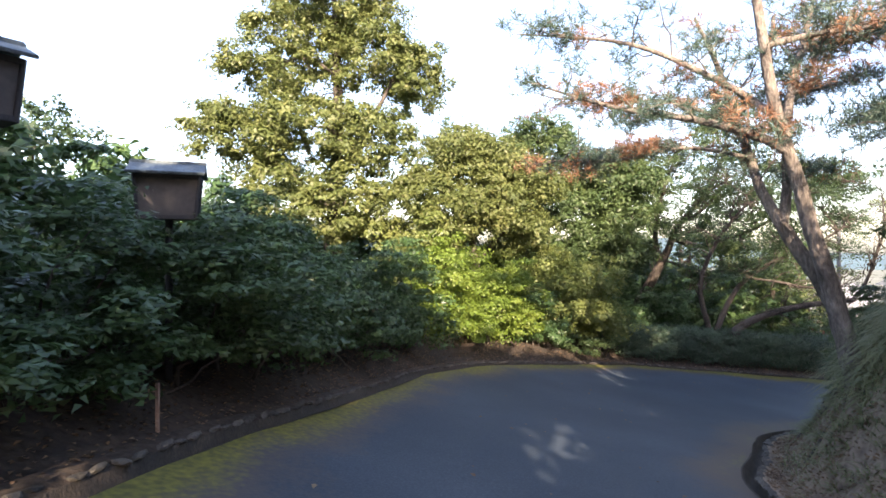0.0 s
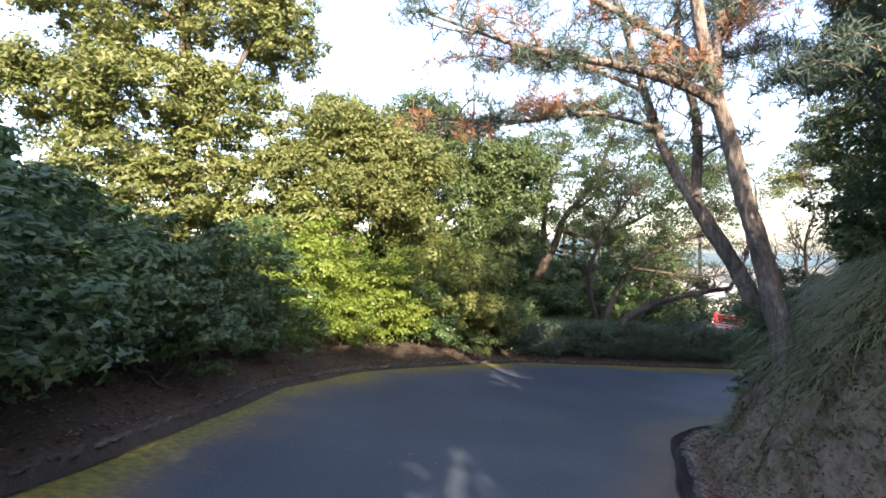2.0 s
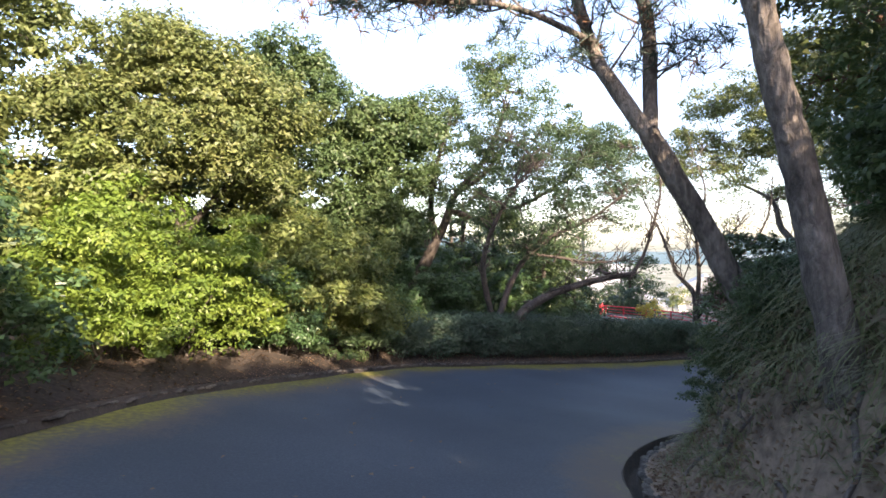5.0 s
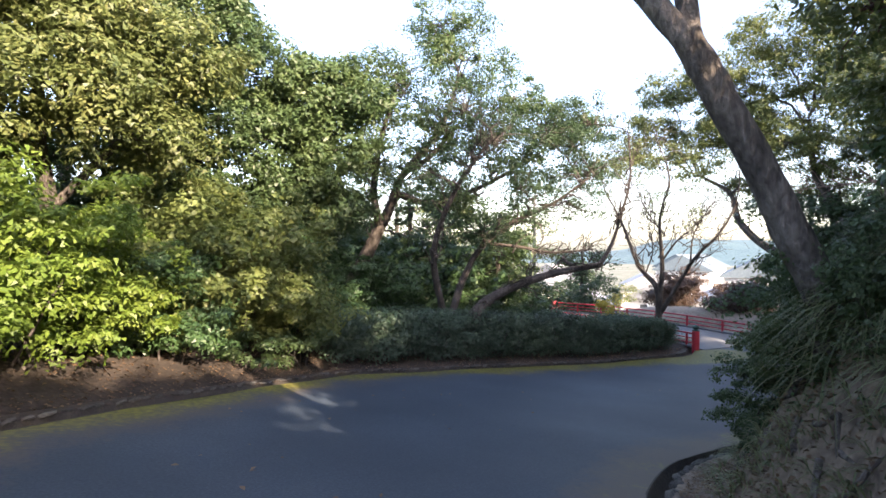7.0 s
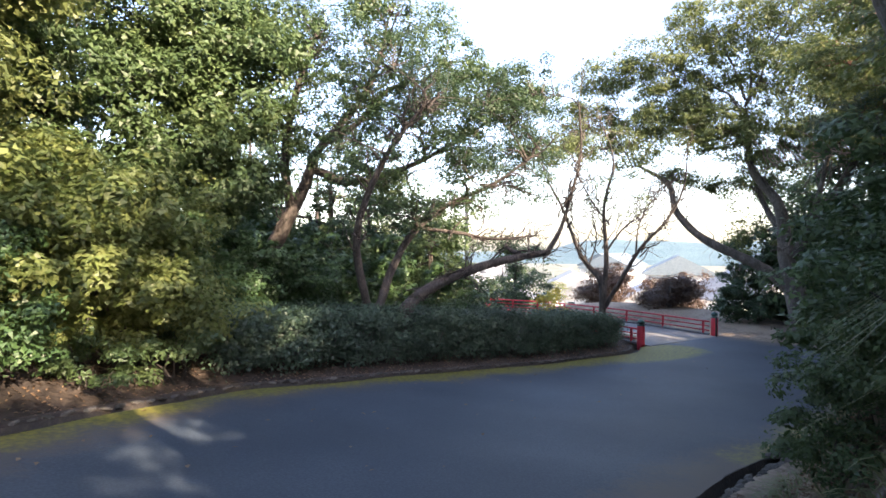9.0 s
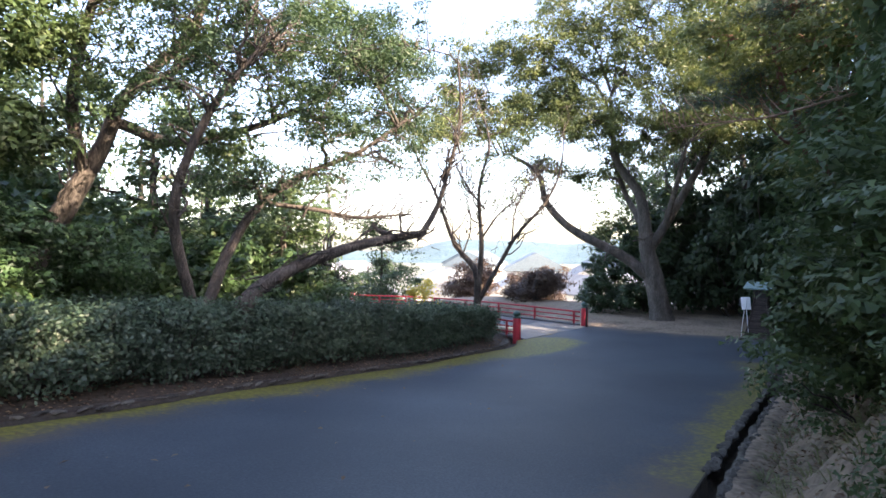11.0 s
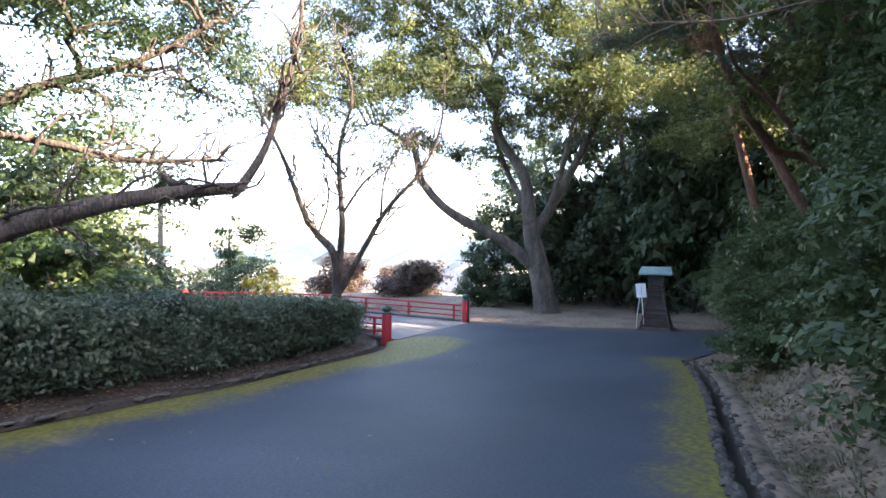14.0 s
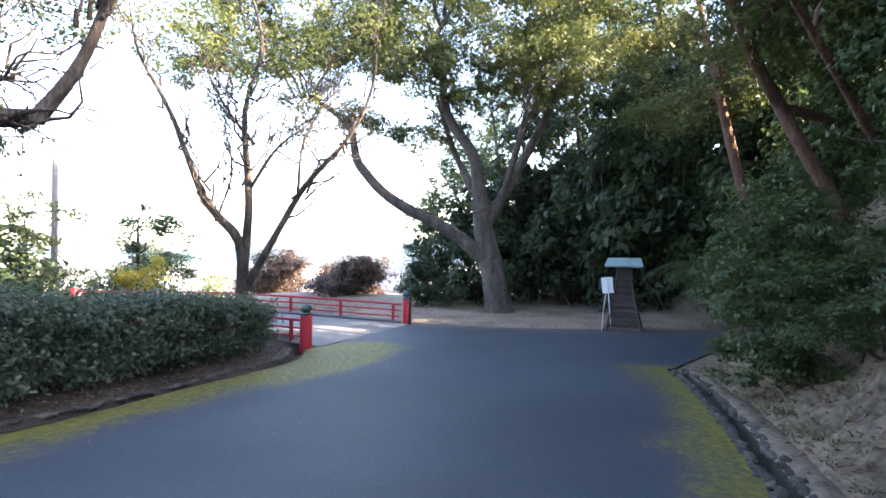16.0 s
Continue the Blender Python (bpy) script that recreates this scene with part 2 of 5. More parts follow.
def lathe(profile, sides=20):
    """A turned solid from (radius, height) pairs."""
    bm = bmesh.new()
    rings = [[bm.verts.new((r * math.cos(a), r * math.sin(a), z)) for a in np.linspace(0, 2 * math.pi, sides, endpoint=False)] for r, z in profile]
    for a, b in zip(rings, rings[1:]):
        for i in range(sides):
            bm.faces.new((a[i], a[(i + 1) % sides], b[(i + 1) % sides], b[i])).smooth = True
    bm.faces.new(rings[0][::-1])
    bm.faces.new(rings[-1])
    return bm


def smooth_path(points, per=6):
    """Catmull-Rom through points of any dimension."""
    P = np.array(points, dtype=float)
    P = np.vstack([2 * P[0] - P[1], P, 2 * P[-1] - P[-2]])
    out = []
    for i in range(1, len(P) - 2):
        a, b, c, d = P[i - 1:i + 3]
        for u in np.linspace(0, 1, per, endpoint=False):
            out.append(0.5 * (2 * b + (c - a) * u + (2 * a - 5 * b + 4 * c - d) * u * u + (3 * b - 3 * c + d - a) * u ** 3))
    out.append(P[-2])
    return np.array(out)


def tube_arrays(nodes, sides=8, rough=0.0, rng=None):
    """Vertices and quads of a tapered tube along nodes (x, y, z, r)."""
    nodes = np.asarray(nodes, dtype=float)
    C, R = nodes[:, :3], np.maximum(nodes[:, 3], 0.003)
    T = np.gradient(C, axis=0)
    T /= np.linalg.norm(T, axis=1)[:, None] + 1e-9
    ref = np.array([0.31, 0.87, 0.12])
    U = np.cross(T, ref)
    U /= np.linalg.norm(U, axis=1)[:, None] + 1e-9
    W = np.cross(T, U)
    ang = np.linspace(0, 2 * np.pi, sides, endpoint=False)
    rad = R[:, None] * np.ones(sides)
    if rough and rng is not None:
        rad = rad * (1 + rough * rng.normal(size=rad.shape))
    V = C[:, None, :] + rad[:, :, None] * (np.cos(ang)[None, :, None] * U[:, None, :] + np.sin(ang)[None, :, None] * W[:, None, :])
    n = len(nodes)
    i = np.arange(n - 1)[:, None] * sides
    j = np.arange(sides)[None, :]
    k = (j + 1) % sides
    F = np.stack([i + j, i + k, i + sides + k, i + sides + j], -1).reshape(-1, 4)
    return V.reshape(-1, 3), F


def join_arrays(chunks):
    V, F, base = [], [], 0
    for v, f in chunks:
        V.append(v)
        F.append(f + base)
        base += len(v)
    return np.vstack(V), np.vstack(F)


def leaf_arrays(C, N, length, width, rng, fold=0.25, corners=4):
    """One leaf for each centre C, its face turned towards N, more or less: a folded rhomb, or a plain pointed leaf of three corners."""
    n = len(C)
    N = N + rng.normal(scale=0.42, size=(n, 3))
    N /= np.linalg.norm(N, axis=1)[:, None] + 1e-9
    D = rng.normal(size=(n, 3))
    D -= (D * N).sum(1)[:, None] * N
    D /= np.linalg.norm(D, axis=1)[:, None] + 1e-9
    S = np.cross(N, D)
    k = rng.uniform(0.65, 1.35, size=(n, 1))
    a, b = C - D * length * 0.5 * k, C + D * length * 0.5 * k
    if corners == 3:
        V = np.stack([b, a + S * width * 0.55 * k, a - S * width * 0.55 * k], 1).reshape(-1, 3)
        return V, np.arange(3 * n).reshape(-1, 3)
    lift = N * width * fold * k
    l, r = C + S * width * 0.5 * k + lift, C - S * width * 0.5 * k + lift
    V = np.stack([a, r, b, l], 1).reshape(-1, 3)
    return V, np.arange(4 * n).reshape(-1, 4)


def crown_points(lobes, clusters, per, spread, rng, inner=0.45):
    """Leaf centres and outward normals: flattened puffs in the outer shells of the lobes (x, y, z, rx, ry, rz), leafy on their skins."""
    L = np.array(lobes, dtype=float)
    puffs, each = max(len(L), clusters // 4), per * 4
    area = (L[:, 3] * L[:, 4] + L[:, 4] * L[:, 5] + L[:, 3] * L[:, 5])
    which = rng.choice(len(L), size=puffs, p=area / area.sum())
    D = rng.normal(size=(puffs, 3))
    D /= np.linalg.norm(D, axis=1)[:, None]
    r = rng.uniform(inner ** 3, 1.0, size=(puffs, 1)) ** (1 / 3) * rng.uniform(0.75, 1.15, size=(puffs, 1))
    C = L[which, :3] + D * r * L[which, 3:]
    keep = rng.random(puffs) > 0.3 * (D[:, 2] < -0.5)
    C, D = C[keep], D[keep]
    m = len(C)
    size = spread * rng.uniform(1.3, 2.9, size=(m, 1, 1))
    E = rng.normal(size=(m, each, 3)) + D[:, None, :] * 0.5 + np.array([0, 0, 0.45])
    E /= np.linalg.norm(E, axis=2)[:, :, None]
    shell = rng.uniform(0.45, 1.0, size=(m, each, 1)) ** 0.6 * (1 + 0.22 * rng.normal(size=(m, each, 1)))
    tilt = 1 + 0.3 * rng.normal(size=(m, 1, 3))
    P = (C[:, None, :] + E * shell * size * np.array([1.1, 1.1, 0.62]) * tilt).reshape(-1, 3)
    Nn = (E * 0.9 + np.array([0, 0, 0.55])).reshape(-1, 3)
    return P, Nn, C


def branch_to(a, b, ra, rb, rng, sag=0.1, n=7, crook=0.045):
    """A crooked limb from a to b."""
    a, b = np.array(a, dtype=float), np.array(b, dtype=float)
    u = np.linspace(0, 1, n)[:, None]
    P = a + (b - a) * u
    d = np.linalg.norm(b - a)
    wob = np.cumsum(rng.normal(scale=crook * d, size=(n, 3)), axis=0)
    wob -= u * wob[-1]
    P = P + wob
    P[:, 2] += (np.sin(u[:, 0] * np.pi) * sag * d)
    return np.hstack([P, ra + (rb - ra) * u ** 0.8])


def tree(name, base, label, category, trunk, limbs, lobes, leaf=0.12, aspect=0.5, clusters=700, per=28, spread=0.28,
         mat=None, bark=None, seed=0, twigs=60, inner=0.45, group="", auto=True, sides=10, sprout=0, reach=1.4):
    """A tree: trunk and limbs given as (x, y, z, r) nodes in the world, a crown of leaf clumps round the lobes."""
    rng = np.random.default_rng(seed)
    base = np.array(base, dtype=float)
    ob = thing(name, base, label, category, group)
    sh = np.array([*base, 0])
    tr = smooth_path(trunk, 5)
    V, F = tube_arrays(tr - sh, sides, 0.05, rng)
    part("trunk", mesh_from("trunk", V, F, bark or BARK, True), None, ob)
    wood = [tr]
    for nodes in limbs:
        p = smooth_path(nodes, 5)
        wood.append(p)
        V, F = tube_arrays(p - sh, 8, 0.05, rng)
        part("limb", mesh_from("limb", V, F, bark or BARK, True), None, ob)
    if sprout:
        grown = []
        for p in wood:
            T = np.gradient(p[:, :3], axis=0)
            for _ in range(sprout):
                k = int(rng.uniform(0.3, 0.98) * len(p))
                t = T[k] / (np.linalg.norm(T[k]) + 1e-9)
                d = t * 0.8 + rng.normal(size=3) * 0.55 + np.array([0, 0, 0.3])
                e = p[k, :3] + d / np.linalg.norm(d) * rng.uniform(0.5, 1.0) * reach
                q = branch_to(p[k, :3], e, min(0.03, 0.5 * p[k, 3] + 0.006), 0.006, rng, 0.03, 6, 0.09)
                grown.append(tube_arrays(q - sh, 5))
                for _ in range(3):
                    j = rng.integers(2, 6)
                    f = d / np.linalg.norm(d) * 0.6 + rng.normal(size=3) * 0.5
                    w = branch_to(q[j, :3], q[j, :3] + f / np.linalg.norm(f) * rng.uniform(0.25, 0.6) * reach, 0.009, 0.004, rng, 0.03, 4, 0.1)
                    grown.append(tube_arrays(w - sh, 4))
        tagged(part("twig", mesh_from("twig", *join_arrays(grown), bark or BARK, True), None, ob), kind="stuff")
    if not lobes:
        return ob
    P, Nn, C = crown_points(lobes, clusters, per, spread, rng, inner)
    all_wood = np.vstack(wood)
    chunks, tips = [], []
    if auto:
        for l in lobes:
            c = np.array(l[:3])
            d = np.linalg.norm(all_wood[:, :3] - c, axis=1) + 2.5 * np.maximum(0, all_wood[:, 2] - c[2])
            s = all_wood[d.argmin()]
            path = branch_to(s[:3], c, min(0.8 * s[3], 0.09 + 0.02 * max(l[3:])), 0.02, rng)
            tips.append(path)
            V, F = tube_arrays(path - sh, 7, 0.04, rng)
            part("limb", mesh_from("limb", V, F, bark or BARK, True), None, ob)
    pool = np.vstack(tips + [w[len(w) // 3:] for w in wood]) if tips else np.vstack([w[len(w) // 3:] for w in wood])
    for i in rng.choice(len(C), size=min(twigs, len(C)), replace=False):
        d = np.linalg.norm(pool[:, :3] - C[i], axis=1)
        s = pool[d.argmin()]
        if 0.2 < d.min() < 6:
            chunks.append(tube_arrays(branch_to(s[:3], C[i], min(0.04, 0.6 * s[3] + 0.008), 0.006, rng, 0.05, 5) - sh, 5))
    if chunks:
        tagged(part("twig", mesh_from("twig", *join_arrays(chunks), bark or BARK, True), None, ob), kind="stuff")
    V, F = leaf_arrays(P - base, Nn, leaf, leaf * aspect, rng, corners=3)
    part("crown", mesh_from("crown", V, F, mat or LEAF_MID), None, ob)
    return ob


# ---- the lie of the land ----
OUTER = smooth_path([(-3.0, -60), (-2.8, -25), (-2.6, -6), (-2.4, 0), (-2.22, 3.65), (-2.0, 5.3), (-1.6, 7.1), (-0.87, 10), (-0.25, 12.2), (1.13, 14.65), (2.45, 16.15),
                     (3.95, 17.4), (5.5, 18.5), (7.0, 19.4), (9.0, 19.85), (11.5, 20.3), (14, 20.4), (16, 20.35), (18.8, 20.4), (20.2, 20.4), (21.4, 20.95)], 8)
INNER = smooth_path([(4.0, -60), (3.9, -25), (3.6, -6), (3.5, 0), (3.6, 4), (3.95, 6.7), (4.45, 8.0), (5.2, 9.1), (6.0, 10.4), (7.05, 11.6), (8.7, 12.6), (10.2, 13.0), (12, 13.15),
                     (15, 13.3), (18, 13.35), (20, 13.5), (21.4, 13.7)], 8)
BANK = np.vstack([INNER, smooth_path([(22.3, 13.3), (24, 12.7), (27.5, 12.4), (31, 14), (34.5, 17), (38, 19), (60, 24), (140, 40)], 5)])


def signed_distance(X, Y, line):
    """Distance from points to a polyline; positive on its left."""
    best = np.full(X.shape, 1e9)
    sign = np.ones(X.shape)
    for a, b in zip(line[:-1], line[1:]):
        dx, dy = b - a
        u = np.clip(((X - a[0]) * dx + (Y - a[1]) * dy) / (dx * dx + dy * dy), 0, 1)
        ex, ey = X - a[0] - u * dx, Y - a[1] - u * dy
        d = np.hypot(ex, ey)
        near = d < best
        best = np.where(near, d, best)
        sign = np.where(near, np.where(dx * ey - dy * ex >= 0, 1.0, -1.0), sign)
    return best * sign


def road_height(X, Y):
    X, Y = np.clip(X, -6, 23.2), np.clip(Y, -60, 19.5)
    Yq = np.clip(Y, -4, 19.5)
    return -0.083 - 0.1894 * X - 0.158 * Y + 0.00408 * X * X + 0.00405 * Yq * Yq


def step(x, a, b):
    u = np.clip((x - a) / (b - a), 0, 1)
    return u * u * (3 - 2 * u)


def wave(X, Y, f, s):
    return np.sin(X * f + s) * np.cos(Y * f * 1.13 - s * 1.7) + 0.5 * np.sin((X + Y) * f * 2.1 + s * 3)


def ground_height(X, Y, with_road=True):
    X, Y = np.asarray(X, dtype=float), np.asarray(Y, dtype=float)
    Z = road_height(X, Y)
    o = signed_distance(X, Y, OUTER)
    b = -signed_distance(X, Y, BANK)
    # dirt verge beyond the gutter, then land that falls away to the valley
    verge = np.clip(o, 0, None) * (X < 22.5)
    Z = Z + 0.28 * step(verge, 0.4, 1.6) + 0.10 * step(verge, 0.4, 3) * wave(X, Y, 1.3, 0.4)
    Z = Z - 2.6 * step(Y, 23.5, 27) * step(X, 14, 19) * (1 - step(X, 30, 36))
    far = np.hypot(np.clip(X - 34, 0, None) * (Y > 20), np.clip(Y - 30, 0, None))
    Z = Z - 9 * step(far, 0, 40)
    # the bank inside the bend and the wooded hill above it
    soft = 1 - 0.75 * step(X, 21.5, 25) * step(Y, 5, 10)
    nose = 1 - step(X, 8.5, 12.5)
    rough = step(b, 0.5, 1.2) * (0.11 * wave(X, Y, 4.1, 0.9) + 0.08 * wave(X, Y, 8.3, 2.2))
    rise = rough + ((1.1 * step(b, 0.4, 1.5) + 1.4 * step(b, 0.9, 2.3)) * nose + 2.3 * step(b, 0.55, 2.9) * (1 - nose)) * soft + 0.5 * np.clip(b - 1.6, 0, 14) * (0.7 + 0.3 * soft)
    Z = Z + rise + 0.12 * step(b, 0.9, 2) * wave(X, Y, 1.7, 1.1)
    # under road and gutters
    if with_road:
        inside = (o < 0.38) & (b < np.where(X > 21.2, -0.3, 0.0)) & (X < 26.0) & (Y < 21.5)
        Z = np.where((X > 21.2) & (X < 27) & (Y < 21.5) & (b < 0.6), Z - 0.035, Z)
        ring = (np.abs(b - 0.12) < 0.34) & (X < 21.3)
        Z = np.where(inside | ring, Z - 0.38, Z)
    return Z


def ground_at(x, y):
    return float(ground_height(np.array([x]), np.array([y]), False)[0])


def axis(lo, hi, fine, reach):
    core = np.arange(lo, hi + 1e-6, fine)
    grow = fine * 1.35 ** np.arange(1, 40)
    out = np.cumsum(grow)
    out = out[out < reach]
    return np.concatenate([lo - out[::-1], core, hi + out])


xs, ys = axis(-9, 31, 0.2, 3000), axis(-3, 27, 0.2, 3000)
GX, GY = np.meshgrid(xs, ys)
GZ = ground_height(GX, GY)
nx, ny = len(xs), len(ys)
idx = np.arange(nx * ny).reshape(ny, nx)
quads = np.stack([idx[:-1, :-1], idx[:-1, 1:], idx[1:, 1:], idx[1:, :-1]], -1).reshape(-1, 4)
ground = new("ground", mesh_from("ground", np.stack([GX, GY, GZ], -1).reshape(-1, 3), quads, DIRT, True))
# grey-pale far ground: haze over the valley is put into this colour
VALLEY = material("haze_pale_valley_ground", [(0.3, (0.06, 0.08, 0.05)), (0.5, (0.12, 0.13, 0.10)), (0.7, (0.24, 0.24, 0.22))], 0.08, 0.9, 0.2, 9)
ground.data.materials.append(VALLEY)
mid = np.stack([GX, GY], -1).reshape(-1, 2)[quads].mean(1)
# outer verge faces take the soil with the bushes' shade in its colour
ground.data.materials.append(SHADED_MOULD)
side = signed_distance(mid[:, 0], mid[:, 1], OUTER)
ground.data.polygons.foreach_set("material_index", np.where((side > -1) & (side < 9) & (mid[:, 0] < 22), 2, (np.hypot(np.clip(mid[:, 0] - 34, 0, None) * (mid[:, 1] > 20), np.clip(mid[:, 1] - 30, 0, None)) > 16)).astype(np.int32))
tagged(ground, "brown leaf-strewn soil of the verges and bank", "ground", kind="structure")


def resample(line, n):
    s = np.concatenate([[0], np.cumsum(np.hypot(*np.diff(line, axis=0).T))])
    u = np.linspace(0, s[-1], n)
    return np.stack([np.interp(u, s, line[:, k]) for k in range(2)], -1)


def build_road():
    o = np.vstack([resample(OUTER[8:], 230), resample(np.array([(21.4, 20.95), (23.8, 20.8), (26.2, 20.5)]), 24)[1:]])
    i = np.vstack([resample(INNER[8:], 230), resample(np.array([(21.4, 13.7), (24.0, 12.5), (26.6, 12.2)]), 24)[1:]])
    m = 40
    u = np.linspace(0, 1, m)[None, :, None]
    P = o[:, None, :] * (1 - u) + i[:, None, :] * u
    X, Y = P[..., 0], P[..., 1]
    Z = road_height(X, Y) + 0.012 * wave(X, Y, 0.8, 0.3)
    n = len(o)
    k = np.arange(n * m).reshape(n, m)
    F = np.stack([k[:-1, :-1], k[1:, :-1], k[1:, 1:], k[:-1, 1:]], -1).reshape(-1, 4)
    me = mesh_from("road", np.stack([X, Y, Z], -1).reshape(-1, 3), F[:, ::-1], ASPHALT, True)
    do, di = np.abs(signed_distance(X, Y, OUTER)), np.abs(signed_distance(X, Y, INNER))
    corner = 1.6 * np.exp(-((X - 20.9) ** 2 / 3.5 + (Y - 19.9) ** 2 / 0.9))
    moss = np.clip(1 - do / (1.0 + 0.45 * step(X, 7, 12)), 0, 1) * (0.85 + 0.12 * step(X, 7, 12)) + np.clip(1 - di / 1.3, 0, 1) * 0.8 * step(X, 9, 13) + np.clip(1 - di / 1.2, 0, 1) * 0.35 * (X < 9) + corner
    soil = np.maximum(np.clip(1 - di / 1.6, 0, 1), np.clip(1 - do / 1.9, 0, 1))
    soil = np.maximum(soil, np.clip(1 - np.abs(X - 26.6) / 2.2, 0, 1))
    col = me.color_attributes.new("edge", "FLOAT_COLOR", "POINT")
    col.data.foreach_set("color", np.stack([moss, soil, 0 * X, 0 * X + 1], -1).astype(np.float32).ravel())
    tagged(new("road", me), "worn blue-grey asphalt lane with mossy edges", "road", kind="structure")


build_road()


def sweep(line, profile, side):
    """A strip swept along a ground line; profile is (offset outward, height over the road)."""
    T = np.gradient(line, axis=0)
    T /= np.linalg.norm(T, axis=1)[:, None]
    Nn = np.stack([-T[:, 1], T[:, 0]], -1) * side
    n, m = len(line), len(profile)
    V = []
    for off, dz in profile:
        P = line + Nn * off
        V.append(np.column_stack([P, road_height(P[:, 0], P[:, 1]) + dz]))
    V = np.stack(V, 1).reshape(-1, 3)
    k = np.arange(n * m).reshape(n, m)
    F = np.stack([k[:-1, :-1], k[1:, :-1], k[1:, 1:], k[:-1, 1:]], -1).reshape(-1, 4)
    return V, (F if side < 0 else F[:, ::-1]), Nn


def gutter(name, line, side, depth, width, label, lip):
    prof = [(-0.03, 0.004), (0.0, 0.006), (0.03, -depth), (width, -depth - 0.02), (width + 0.03, 0.0), (width + 0.09, 0.025), (width + 0.25, 0.02), (width + 0.5, -0.10)]
    V, F, Nn = sweep(line, prof, side)
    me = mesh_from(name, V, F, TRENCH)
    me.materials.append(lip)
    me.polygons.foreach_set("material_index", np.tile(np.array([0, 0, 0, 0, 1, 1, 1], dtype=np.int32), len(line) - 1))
    g = tagged(new(name, me), label, "gutter", kind="structure")
    return g, Nn


OUT_LINE, IN_LINE = resample(OUTER[16:], 420), resample(INNER[16:], 420)
g_out, n_out = gutter("gutter_outer", OUT_LINE, 1, 0.12, 0.22, "shallow muddy stone gutter along the lane", SHADED_MOULD)
g_in, n_in = gutter("gutter_inner", IN_LINE, -1, 0.18, 0.17, "deep dark drain along the foot of the bank", DIRT)

# ---- bushes and hedge ----
def bush(label, seed, lobes, mat, leaf=0.085, clusters=430, per=38, spread=0.125, stems=5, group="", name="bush"):
    """A shrub built round the origin: bare stems and a leafy crown."""
    rng = np.random.default_rng(seed)
    ob = thing(name, (0, 0, 0), label, "shrub", group)
    L = np.array(lobes)
    for _ in range(stems):
        l = L[rng.integers(len(L))]
        foot = (rng.normal(scale=0.16), rng.normal(scale=0.16), -0.15)
        V, F = tube_arrays(branch_to(foot, l[:3] + rng.normal(scale=0.25, size=3) * l[3:], 0.028, 0.008, rng, 0.04), 6)
        part("stem", mesh_from("stem", V, F, BARK, True), None, ob)
    P, Nn, _ = crown_points(lobes, clusters, per, spread, rng, 0.3)
    ok = P[:, 2] > 0.02
    V, F = leaf_arrays(P[ok], Nn[ok], leaf, leaf * 0.55, rng, corners=3)
    part("foliage", mesh_from("foliage", V, F, mat), None, ob)
    return ob


def place(ob, x, y, scale=1.0, turn=0.0, dz=-0.03, squash=1.0):
    return copy_thing(ob, pose(x, y, ground_at(x, y) + dz, 0, 0, turn) @ Matrix.Diagonal((scale, scale, scale * squash, 1)))


ROW = "bushes along the outer verge"
LOBES_A = [(0, 0, 1.3, 1.15, 1.1, 0.95), (0.5, 0.4, 2.1, 0.7, 0.7, 0.6), (-0.5, -0.3, 1.9, 0.75, 0.7, 0.6), (0.35, -0.6, 0.7, 0.8, 0.7, 0.65),
    (-0.7, 0.4, 0.65, 0.7, 0.7, 0.65), (0.5, 0.6, 0.55, 0.7, 0.6, 0.55), (-0.6, -0.6, 0.6, 0.6, 0.6, 0.6)]
LOBES_B = [(0, 0, 1.1, 1.2, 1.15, 0.9), (-0.45, 0.45, 2.05, 0.65, 0.6, 0.75), (0.55, -0.1, 1.8, 0.8, 0.75, 0.6), (0.1, -0.8, 0.65, 0.85, 0.6, 0.6),
    (-0.6, 0.3, 0.6, 0.7, 0.8, 0.6), (0.7, 0.4, 0.6, 0.6, 0.7, 0.6)]
LOBES_C = [(0.1, 0.1, 1.4, 1.05, 1.05, 1.0), (0.0, -0.5, 2.2, 0.6, 0.6, 0.6), (0.6, 0.5, 1.7, 0.7, 0.7, 0.7), (-0.8, -0.1, 0.8, 0.6, 0.8, 0.75),
    (0.5, -0.7, 0.65, 0.7, 0.6, 0.6), (0.3, 0.7, 0.6, 0.8, 0.6, 0.6)]
LOBES = [LOBES_A, LOBES_B, LOBES_C]
makers = [bush("dense dark-green broadleaf bush on the soil verge", 11 + i, LOBES[i], LEAF_BUSH, group=ROW) for i in range(3)]
coarse = [bush("dark-green broadleaf bush in the row behind", 21 + i, LOBES[i], LEAF_BUSH, 0.15, 190, 30, 0.17, group=ROW) for i in range(3)]
fresh = [bush("bright yellow-green leafy bush on the soil verge", 31 + i, LOBES[i], LEAF_FRESH, group=ROW) for i in range(2)]
rng = np.random.default_rng(5)
walk_line = resample(OUTER, 900)
walk_n = np.gradient(walk_line, axis=0)
walk_n /= np.linalg.norm(walk_n, axis=1)[:, None]
walk_n = np.stack([-walk_n[:, 1], walk_n[:, 0]], -1)


def beside(y_or_x, off, by="y"):
    k = np.abs(walk_line[:, 1 if by == "y" else 0] - y_or_x).argmin()
    return walk_line[k] + walk_n[k] * off


